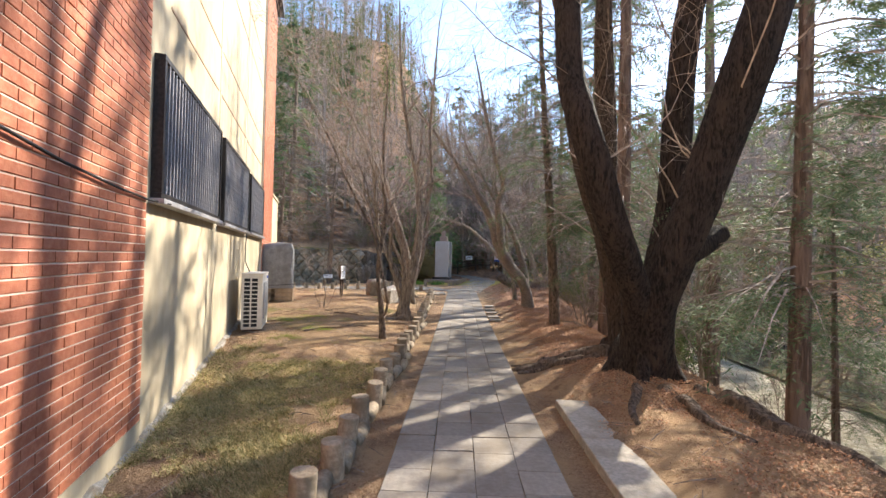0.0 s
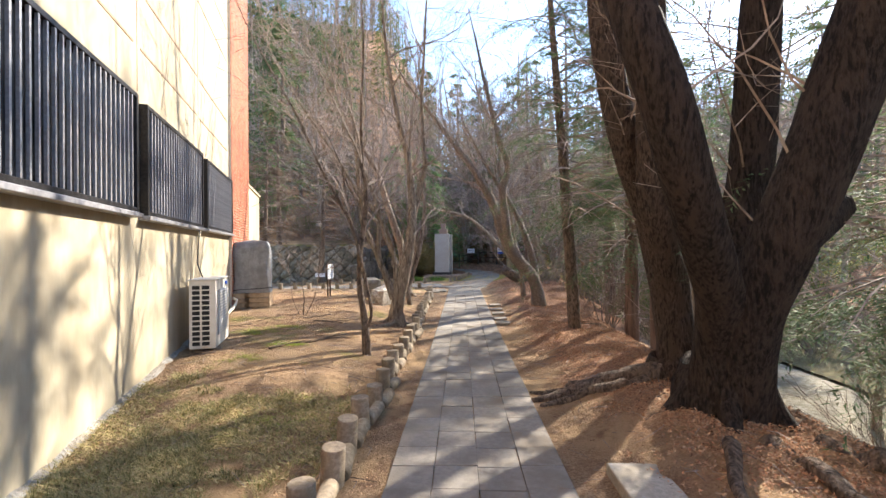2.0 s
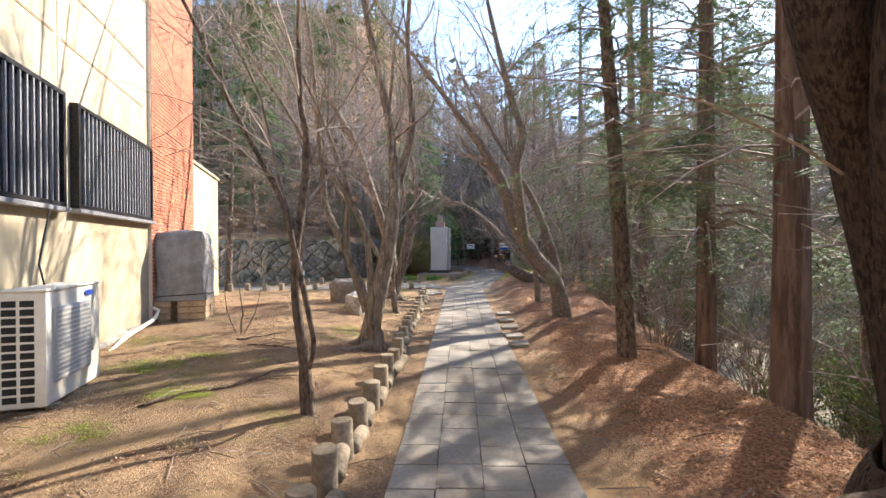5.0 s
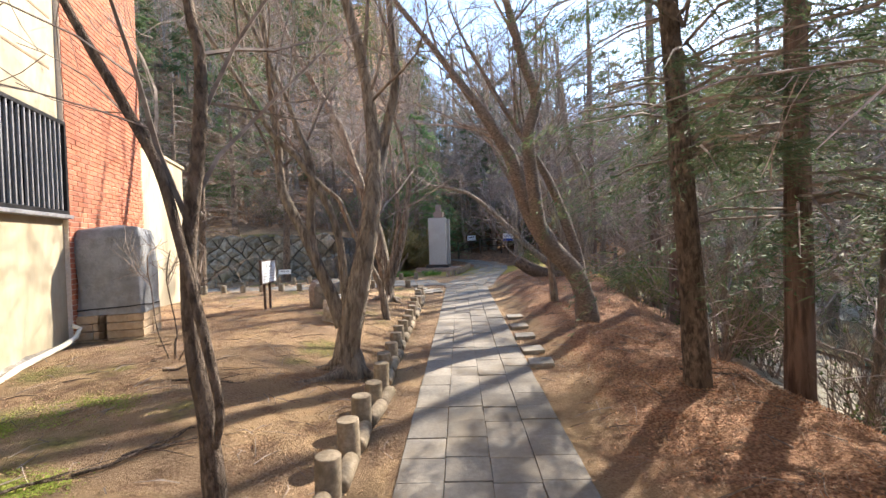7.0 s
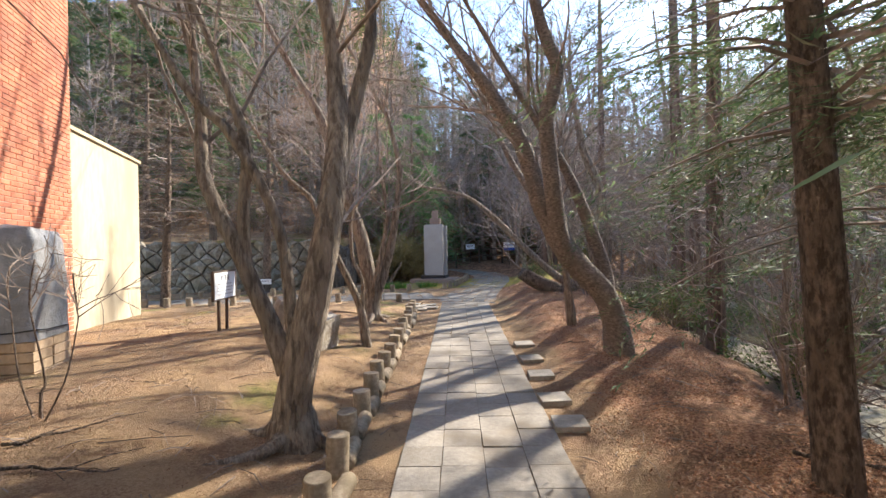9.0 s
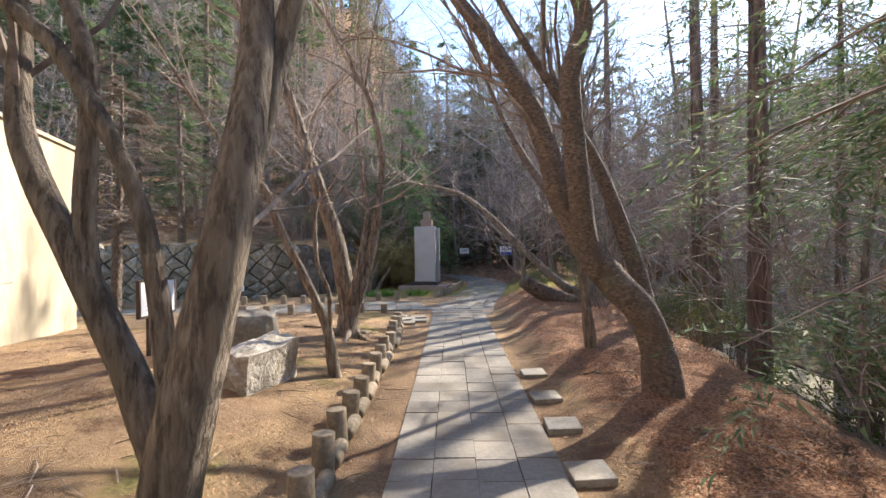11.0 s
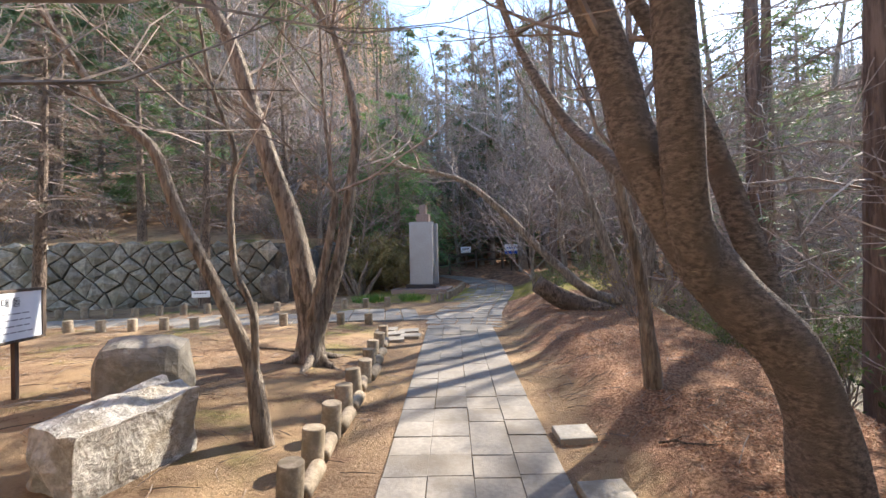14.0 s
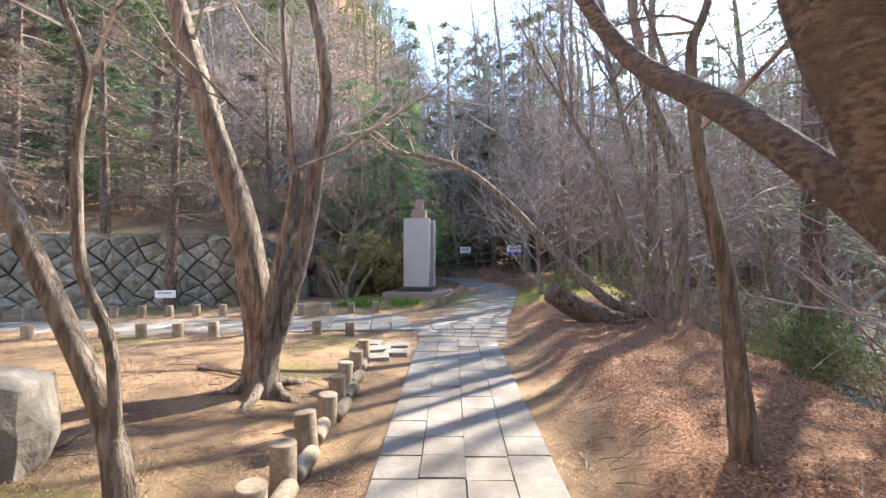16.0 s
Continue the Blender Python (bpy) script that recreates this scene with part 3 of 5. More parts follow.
spots = []
x = 0.35
while x > -16:
    a = 8.8 if x > -9 else 14
    for c in range(5):
        o = -0.72 + 0.36 * c
        spots.append((x - o * math.sin(radians(a)), cross_y(x) + o * math.cos(radians(a)), (0.012 + land(x, cross_y(x)) if x < -0.75 else path_z(cross_y(x)) - 0.022), a))
    x -= 0.36
slab_field("cross_pavement", spots, "cross path of pale grey concrete slabs", 0.36)


# ---- edging posts ----
def edging_post(with_log=True):
    e = thing("edging_post", Matrix(), "short round concrete log post edging the path", "edging post", "log edging posts")
    s = Shape()
    n = 14
    for z, r in ((-0.15, 0.080), (0.228, 0.078), (0.236, 0.074), (0.237, 0.070)):
        s.v += [(r * math.cos(2 * math.pi * k / n), r * math.sin(2 * math.pi * k / n), z) for k in range(n)]
    for j in range(3):
        s.f += [(j * n + k, j * n + (k + 1) % n, (j + 1) * n + (k + 1) % n, (j + 1) * n + k) for k in range(n)]
    s.f.append(tuple(3 * n + k for k in range(n)))
    post = part("post", s, M_LOG, e)
    post.data.polygons.foreach_set("use_smooth", [len(p.vertices) == 4 and abs(p.normal.z) < 0.5 for p in post.data.polygons])
    if with_log:
        s = Shape()
        s.tube([(0.050, 0.05, 0.012), (0.052, 0.07, 0.016), (0.050, 0.36, 0.022), (0.048, 0.38, 0.018)], [0.050, 0.059, 0.059, 0.050], 14)
        log = part("lying_log", s, M_LOG, e, "low lying concrete log")
        log.data.polygons.foreach_set("use_smooth", [len(p.vertices) == 4 for p in log.data.polygons])
    return e


master = edging_post()
small = edging_post(False)
master.matrix_basis = pose(-0.96, -0.11, land(-0.96, -0.11) + 0.005)
erng = random.Random(3)
for k in range(1, 36):
    y = -0.11 + 0.4715 * k + erng.uniform(-0.02, 0.02)
    x = lerp(y, [(0, -0.955), (9, -0.97), (12, -1.06), (14, -1.09), (16.4, -1.2)]) + erng.uniform(-0.02, 0.02)
    copy_thing(master, pose(x, y, land(x, y) + 0.02 + erng.uniform(-0.02, 0.025), erng.uniform(-4, 4), erng.uniform(-5, 5), erng.uniform(-7, 7)))
small.matrix_basis = pose(-1.25, 17.2, land(-1.25, 17.2))
x = -1.75
while x > -13:
    for off in (-1.22, 1.22):
        yy = cross_y(x) + off
        if off > 0 or x < -1.7:
            copy_thing(small, pose(x, yy, land(x, yy) - 0.01 + erng.uniform(-0.02, 0.02), erng.uniform(-3, 3), erng.uniform(-3, 3), erng.uniform(0, 90)))
    x -= 0.52
for k in range(11):
    yy = 21.7 + k * 0.33
    xx = path_mid(yy) - 0.95 - max(0, 2 - k) * 0.12
    copy_thing(small, pose(xx, yy, land(xx, yy) - 0.03, erng.uniform(-3, 3), erng.uniform(-3, 3), 0))

# ---- slabs beside the path ----
for k, y in enumerate((3.36, 2.40, 1.44, 0.48, -0.48)):
    s = Shape()
    s.box((0, 0, -0.06), (0.335, 0.945, 0.06), bevel=0.006)
    tagged(part("kerb_slab", s, M_SLAB, None, m=pose(0.86, y, land(1.0, y + 0.5) - 0.005, 0.3 * (k % 2), 0.5, 0.3)), "long pale concrete slab lying beside the path", "kerb slab", "kerb slabs")
for x, y, turn in ((0.60, 10.46, -3), (0.61, 11.04, 3), (0.62, 11.85, -2), (0.64, 12.55, 4), (0.67, 13.40, 2)):
    s = Shape()
    s.box((0, 0, -0.03), (0.28, 0.25, 0.035), bevel=0.005)
    tagged(part("stepping_slab", s, M_SLAB, None, m=pose(x, y, land(x + 0.1, y + 0.1) + 0.012, 1.5, -1.5, turn)), "small pale concrete slab lying on the bank", "stepping slab", "stepping slabs")


for x, y, turn in ((-1.08, 17.15, 8), (-0.84, 17.42, -6), (-1.12, 17.62, 12), (-0.90, 17.85, 3), (-1.30, 17.92, -10)):
    s = Shape()
    s.box((-0.17, -0.13, -0.03), (0.17, 0.13, 0.035), bevel=0.006)
    tagged(part("loose_slab", s, M_SLAB, None, m=pose(x, y, land(x, y) + 0.012, 1.5, -2.0, turn)), "loose pale concrete slab lying where the paths meet", "slab", "loose slabs")


# ---- stones ----
def boulder(name, m, dims, material, label, seed, sharp=0.12, cuts=5, flat=0.0, category="boulder"):
    bm = bmesh.new()
    bmesh.ops.create_cube(bm, size=2)
    bmesh.ops.subdivide_edges(bm, edges=bm.edges[:], cuts=cuts, use_grid_fill=True)
    for v in bm.verts:
        p = v.co.copy()
        q = p.normalized() * 1.12
        c = p.lerp(q, 0.62 - flat)
        nn = Vector((noise.noise(c * 1.3 + Vector((seed, 0, 0))), noise.noise(c * 1.3 + Vector((0, seed, 7))), noise.noise(c * 1.3 + Vector((3, 0, seed)))))
        fine = noise.noise(c * 4 + Vector((seed, seed, 0)))
        c += nn * sharp * 2 + c.normalized() * fine * sharp * 0.5
        v.co = Vector((c.x * dims[0] / 2, c.y * dims[1] / 2, c.z * dims[2] / 2))
    me = bpy.data.meshes.new(name)
    bm.to_mesh(me)
    bm.free()
    me.materials.append(material)
    ob = new(name, me)
    ob.matrix_basis = m
    return tagged(ob, label, category) if label else ob


boulder("boulder", pose(-2.72, 13.76, 0.36, 0, 4, 25), (0.66, 0.60, 0.72), M_ROCK, "smooth grey boulder lying on the bare soil", 2.0, 0.07, 8)
boulder("cut_stone", pose(-2.13, 12.72, 0.22, 8, -4, 72), (0.78, 0.34, 0.60), M_QUARTZ, "rough white broken stone block on the soil", 9.0, 0.10, 12, 0.52)


def stone_wall():
    """A retaining wall of square stones set on their corners."""
    a, b = Vector((-12.6, 20.72, 0)), Vector((-4.9, 22.32, 0))
    d = (b - a).normalized()
    turn = math.degrees(math.atan2(d.y, d.x))
    length, high, tilt = (b - a).length, 1.85, 8
    base = pose(a.x, a.y, 0.0, -tilt, 0, turn)
    root = thing("wall_terrace", base, "dry stone retaining wall of diamond-set blocks", "stone wall", "", "structure")
    s = Shape()
    s.box((-0.1, 0.10, -0.3), (length + 0.1, 0.6, high - 0.08))
    part("backing", s, M_JOINT, root)
    rng = random.Random(8)
    step = 0.27
    jit = {}

    def corner(i, j):
        if (i, j) not in jit:
            jit[i, j] = (i * step + rng.uniform(-0.11, 0.11), max(0.0, min(high, j * step * 0.98 + rng.uniform(-0.10, 0.10) - 0.12)))
        return jit[i, j]

    for j in range(0, 8):
        for i in range(1, int(length / step)):
            if (i + j) % 2:
                continue
            ring = [corner(i, j - 1), corner(i + 1, j), corner(i, j + 1), corner(i - 1, j)]
            cx, cz = sum(p[0] for p in ring) / 4, sum(p[1] for p in ring) / 4
            if max(p[1] for p in ring) - min(p[1] for p in ring) < 0.12:
                continue
            s = Shape()
            fat = rng.uniform(0.0, 0.07)
            cut = [rng.uniform(0.92, 1.0) for _ in range(4)]
            for shrink, out in ((1.0, 0.14), (0.985, 0.03), (0.94, -0.02 - fat)):
                s.v += [(cx + (p[0] - cx) * shrink * q, out + rng.uniform(-0.012, 0.012), cz + (p[1] - cz) * shrink * q) for p, q in zip(ring, cut)]
            s.v.append((cx + rng.uniform(-0.05, 0.05), -0.085 - fat, cz + rng.uniform(-0.05, 0.05)))
            for lay in (0, 4):
                s.f += [(lay + k, lay + (k + 1) % 4, lay + 4 + (k + 1) % 4, lay + 4 + k) for k in range(4)]
            s.f += [(8 + k, 8 + (k + 1) % 4, 12) for k in range(4)]
            part("stone", s, M_WALLSTONE, root)
    return root


stone_wall()
brng = random.Random(4)
for k in range(26):
    f = k / 25
    x = -5.0 + f * 1.6 + brng.uniform(-0.1, 0.1)
    y = min(lerp(x, TERRACE), 24.2) - 0.05 + brng.uniform(-0.2, 0.1)
    h = brng.uniform(0.55, 1.35) * (1 - 0.25 * f)
    boulder("upright_rock", pose(x, y, 0.1 + h * 0.4, brng.uniform(-8, 8), brng.uniform(-8, 8), brng.uniform(0, 180)), (brng.uniform(0.35, 0.6), brng.uniform(0.3, 0.45), h), M_DARKROCK, "dark upright rock in the rough terrace edge", 30.0 + k, 0.14, 3, 0.1, "rock")
for k in range(7):
    x = -4.9 + k * 0.2
    y = min(lerp(x, TERRACE), 24.2) + 0.35
    boulder("upright_rock", pose(x, y, 1.2 + brng.uniform(-0.1, 0.2), brng.uniform(-8, 8), brng.uniform(-8, 8), brng.uniform(0, 180)), (0.6, 0.45, 0.8), M_DARKROCK, "dark upright rock in the rough terrace edge", 60.0 + k, 0.14, 3, 0.1, "rock")


# ---- monument ----
def monument():
    z0 = land(-1.6, 23.9)
    mo = thing("monument", pose(-1.08, 24.2, z0, 0, 0, -9), "tall grey granite monument slab on a black plinth", "monument")
    for name, lo, hi, material, label, bev in (
        ("step", (-0.85, -0.66, -0.1), (0.88, 0.66, 0.13), M_GRANITE_RED, "broad brown granite step", 0.012),
        ("plinth", (-0.48, -0.30, 0.13), (0.48, 0.36, 0.25), M_GRANITE_BLACK, "polished black plinth", 0.01),
        ("slab", (-0.37, -0.17, 0.25), (0.37, 0.12, 2.22), M_GRANITE, "", 0.012),
        ("rear_slab", (-0.30, 0.15, 0.25), (0.47, 0.30, 2.18), M_GRANITE, "paler slab standing behind", 0.012),
        ("cap", (-0.14, -0.14, 2.22), (0.25, 0.12, 2.47), M_GRANITE_RED, "brown granite cap stone", 0.012),
        ("finial", (-0.05, -0.12, 2.47), (0.16, 0.08, 2.76), M_GRANITE_RED, "small upright block on the cap", 0.012),
    ):
        s = Shape()
        s.box(lo, hi, bevel=bev)
        part(name, s, material, mo, label)


monument()


# ---- signs ----
def info_sign():
    mid, turn = Vector((-3.8, 13.63, 0)), 93.0
    sg = thing("info_sign", pose(mid.x, mid.y, land(mid.x, mid.y), 0, 0, turn), "framed white information board on two dark posts", "sign")
    w, z0, z1 = 0.375, 0.48, 0.93
    s = Shape()
    s.box((-w + 0.02, -0.012, z0 + 0.02), (w - 0.02, 0.012, z1 - 0.02))
    face = part("board", s, M_BOARD, sg, "white board with dark writing")
    for lo, hi in (((-w, -0.02, z0), (w, 0.02, z0 + 0.025)), ((-w, -0.02, z1 - 0.025), (w, 0.02, z1)), ((-w, -0.02, z0 + 0.025), (-w + 0.03, 0.02, z1 - 0.025)), ((w - 0.03, -0.02, z0 + 0.025), (w, 0.02, z1 - 0.025))):
        s = Shape()
        s.box(lo, hi, bevel=0.003)
        part("frame", s, M_WOOD_DARK, sg)
    for x in (-0.13, 0.13):
        s = Shape()
        s.box((x - 0.018, 0.014, -0.2), (x + 0.018, 0.05, z1 - 0.05), bevel=0.003)
        part("post", s, M_WOOD_DARK, sg)
    txt = bpy.data.curves.new("title", "FONT")
    txt.body, txt.size, txt.align_x, txt.extrude = "장 대 돌", 0.085, "CENTER", 0.001
    txt.materials.append(M_INK)
    ob = new("title", txt)
    ob.parent, ob.matrix_basis = face, pose(0, -0.0145, z1 - 0.14, 90, 0, 0)
    rng = random.Random(2)
    for row in range(4):
        x = -0.24 + (0.02 if row == 0 else 0)
        while x < 0.22:
            n = rng.uniform(0.03, 0.08)
            s = Shape()
            s.box((x, -0.0145, z1 - 0.211 - row * 0.052), (min(x + n, 0.25), -0.0122, z1 - 0.201 - row * 0.052))
            part("text_bar", s, M_PRINT, face)
            x += n + 0.016


info_sign()


def small_plate(x, y, turn, w, h, z, label, stripe=False):
    sg = thing("plate_sign", pose(x, y, land(x, y), 0, 0, turn), label, "sign")
    s = Shape()
    s.box((-w / 2, -0.012, z), (w / 2, 0.012, z + h), bevel=0.003)
    plate = part("plate", s, M_BOARD, sg)
    s = Shape()
    s.box((-0.025, 0.014, -0.2), (0.025, 0.05, z + h * 0.8), bevel=0.003)
    part("post", s, M_WOOD_DARK, sg)
    if stripe:
        s = Shape()
        s.box((-w / 2 + 0.004, -0.0155, z + 0.004), (w / 2 - 0.004, -0.0125, z + h * 0.34))
        part("band", s, M_BLUE, plate, "dark blue lower band")
    for k in range(5):
        s = Shape()
        x0 = -w * 0.34 + k * w * 0.14
        s.box((x0, -0.0150, z + h * 0.55), (x0 + w * 0.09, -0.0125, z + h * 0.72))
        part("text_bar", s, M_INK if not stripe else M_BLUE, plate)
    return sg


small_plate(-6.55, 21.25, 8, 0.44, 0.17, 0.28, "small white plate on a post before the stone wall")
small_plate(2.45, 29.5, -4, 0.55, 0.42, 0.72, "white notice with a blue band beside the fence", True)
small_plate(0.55, 32.2, -4, 0.5, 0.3, 0.75, "small pale notice in the dark wood")


def rail_fence():
    f = thing("rail_fence", pose(0, 0, 0), "low dark timber rail fence before the wood", "fence")
    pts = [(-1.5 + k * 1.25, 31.2 + 0.10 * (k - 3)) for k in range(8)]
    for x, y in pts:
        s = Shape()
        s.tube([(x, y, land(x, y) - 0.2), (x, y, land(x, y) + 0.95)], [0.06, 0.055], 8)
        part("post", s, M_WOOD_DARK, f)
    for (x0, y0), (x1, y1) in zip(pts, pts[1:]):
        for h in (0.45, 0.8):
            s = Shape()
            s.tube([(x0, y0, land(x0, y0) + h), (x1, y1, land(x1, y1) + h)], [0.04, 0.04], 6)
            part("rail", s, M_WOOD_DARK, f)


rail_fence()


# ---- trees ----
def unit(rng):
    return Vector((rng.gauss(0, 1), rng.gauss(0, 1), rng.gauss(0, 1))).normalized()


def sprout(s, p, d, length, r, depth, rng, lift=0.05, kids=(5, 4, 4), spread=0.95, tips=None, wander=0.30, thin=0.0026):
    """A wandering tapered branch with its side branches."""
    p, d = Vector(p), Vector(d).normalized()
    segs = 5 if depth > 1 else (4 if depth else 3)
    pts, radii = [p.copy()], [r]
    for k in range(segs):
        d = (d + unit(rng) * wander + Vector((0, 0, lift))).normalized()
        if lift > 0 and depth > 0 and d.z < 0.05:
            d.z = 0.05
            d.normalize()
        p = p + d * (length / segs)
        pts.append(p.copy())
        radii.append(max(r * (1 - 0.8 * (k + 1) / segs), thin))
    s.tube(pts, radii, 6 if r > 0.03 else (4 if r > 0.016 else 3), cap=False)
    if tips is not None and depth <= 1:
        tips += [(pts[-1].copy(), d.copy()), (pts[len(pts) // 2].copy(), d.copy())]
    if depth > 0:
        for k in range(kids[min(depth, len(kids)) - 1]):
            f = rng.uniform(0.2, 1.0)
            i = min(int(f * segs), segs - 1)
            q = pts[i].lerp(pts[i + 1], f * segs - i)
            dd = ((pts[i + 1] - pts[i]).normalized() + unit(rng) * spread).normalized()
            sprout(s, q, dd, length * rng.uniform(0.4, 0.68), max(radii[i] * rng.uniform(0.4, 0.62), thin), depth - 1, rng, lift, kids, spread, tips, wander, thin)


def flow(pts, n=4):
    """A smooth line through control points (x, y, z, r)."""
    out = []
    P = [np.array(p, float) for p in pts]
    for i in range(len(P) - 1):
        a, b, c, e = P[max(i - 1, 0)], P[i], P[i + 1], P[min(i + 2, len(P) - 1)]
        for k in range(n):
            t = k / n
            out.append(0.5 * (2 * b + (c - a) * t + (2 * a - 5 * b + 4 * c - e) * t * t + (3 * b - a - 3 * c + e) * t ** 3))
    return out + [P[-1]]


def gnarled(s, line, n, seed, ridge):
    """A stem whose girth swells and furrows along its length."""
    first = len(s.v)
    s.tube([tuple(p[:3]) for p in line], [max(p[3], 0.004) for p in line], n)
    for i, p in enumerate(line):
        c = Vector(p[:3])
        for k in range(n):
            v = Vector(s.v[first + i * n + k])
            a = 2 * math.pi * k / n
            q = Vector((math.cos(a) * 1.6, math.sin(a) * 1.6, c.z * 1.1 + seed))
            w = ridge * noise.noise(q) + ridge * 0.7 * noise.noise(Vector((q.x * 2.6, q.y * 2.6, q.z * 1.4))) + ridge * 0.35 * noise.noise(q * 5)
            s.v[first + i * n + k] = tuple(c + (v - c) * (1 + w * 1.1))


def stem_tree(name, stems, bark, label, seed, reach=1.6, boughs=5, base=None, roots=0, low=0.35, depth=2, extend=2.0, twig=None, category="tree", kids=(5, 4, 4), flare=1.5, ridge=0.10, bough=0.02):
    """A tree with given main stems; boughs and twigs grow from them."""
    x0, y0 = stems[0][0][0], stems[0][0][1]
    gz = land(x0, y0)
    root = thing(name, Matrix.Translation((x0, y0, gz)), label, category)
    rng = random.Random(seed)
    off = Vector((x0, y0, gz))
    tw = Shape()
    for i, st in enumerate(stems):
        pts = [(p[0] - off.x, p[1] - off.y, p[2] - off.z, p[3]) for p in st]
        if i == 0:
            pts[0] = (0, 0, -0.15, pts[0][3] * flare)
            if len(pts) > 2:
                pts.insert(1, (pts[0][0] * 0.6 + pts[1][0] * 0.4, 0, 0.18, st[0][3] * 1.05))
        end, prev = Vector(pts[-1][:3]), Vector(pts[-2][:3])
        d = (end - prev).normalized()
        r = pts[-1][3]
        q = end.copy()
        n_ext = 4
        for k in range(n_ext):
            d = (d + unit(rng) * 0.16 + Vector((0, 0, 0.10))).normalized()
            q = q + d * extend / n_ext
            pts.append((*q, max(r * (1 - 0.85 * (k + 1) / n_ext), 0.006)))
        line = flow(pts, 8 if st[0][3] > 0.1 else 5)
        s = Shape()
        rr = st[0][3]
        gnarled(s, line, 22 if rr > 0.1 else 10, seed + i, ridge)
        part("trunk" if i == 0 else "limb", s, bark, root, "", True)
        m = len(line)
        for k in range(boughs):
            j = int(m * rng.uniform(low, 0.98))
            j = min(j, m - 2)
            here = Vector(line[j][:3])
            way = (Vector(line[j + 1][:3]) - here).normalized()
            side = unit(rng)
            side.z = abs(side.z) * 0.5
            sprout(tw, here, way * 0.4 + side, reach * rng.uniform(0.5, 1.15), max(min(line[j][3] * 0.5, bough), 0.006), depth, rng, kids=kids)
        sprout(tw, end, d, reach * 1.1, min(r * 0.5, bough * 1.4), depth, rng, kids=kids)
    part("twig_mass", tw, twig or M_TWIG, root)
    for k in range(roots):
        a = 2 * math.pi * k / roots + rng.uniform(-0.3, 0.3)
        L = rng.uniform(0.35, 0.8)
        s = Shape()
        pts = []
        for j in range(6):
            f = j / 5
            near = stems[0][0][3] * 0.8
            x, y = math.cos(a) * (near + L * f), math.sin(a) * (near + L * f)
            a += rng.uniform(-0.2, 0.2)
            pts.append((x, y, land(x0 + x, y0 + y) - gz + 0.12 * (1 - f) ** 3 - 0.01 - 0.02 * f, near * 0.38 * (1 - f) ** 1.3 + 0.012))
        line = flow(pts, 3)
        s.tube([tuple(p[:3]) for p in line], [p[3] for p in line], 8, 0.1, rng)
        part("root", s, bark, root, "", True)
    return root


big = stem_tree("great_tree", [
    [(1.90, 4.88, 0.0, 0.29), (1.88, 4.82, 0.35, 0.25), (1.82, 4.66, 0.75, 0.19), (1.69, 4.45, 1.1, 0.155), (1.47, 4.22, 1.5, 0.147), (1.27, 4.05, 1.9, 0.142), (1.12, 3.99, 2.35, 0.138), (1.00, 4.05, 2.8, 0.142), (0.93, 4.2, 3.3, 0.136), (0.90, 4.3, 4.3, 0.125)],
    [(2.02, 4.84, -0.1, 0.27), (1.98, 4.74, 0.4, 0.235), (1.92, 4.50, 0.95, 0.19), (2.02, 4.34, 1.45, 0.19), (2.18, 4.25, 1.95, 0.20), (2.32, 4.17, 2.45, 0.205), (2.42, 4.05, 2.9, 0.21), (2.52, 3.9, 3.4, 0.20), (2.72, 3.8, 4.2, 0.18)],
    [(2.02, 4.95, 0.3, 0.22), (2.16, 5.1, 1.0, 0.185), (2.36, 5.28, 1.7, 0.172), (2.45, 5.29, 2.2, 0.17), (2.47, 5.24, 2.9, 0.166), (2.48, 5.15, 3.6, 0.158), (2.50, 5.02, 4.3, 0.15)],
], M_BARK_DARK, "great dark-barked tree forking into three thick stems", 41, 2.4, 12, roots=0, low=0.2, extend=4.0, kids=(4, 4, 4), flare=1.15, ridge=0.07, bough=0.011)
gz = land(1.88, 4.86)


def at_tree(pts):
    return flow([(x - 1.88, y - 4.86, z - gz, r) for x, y, z, r in pts], 5)


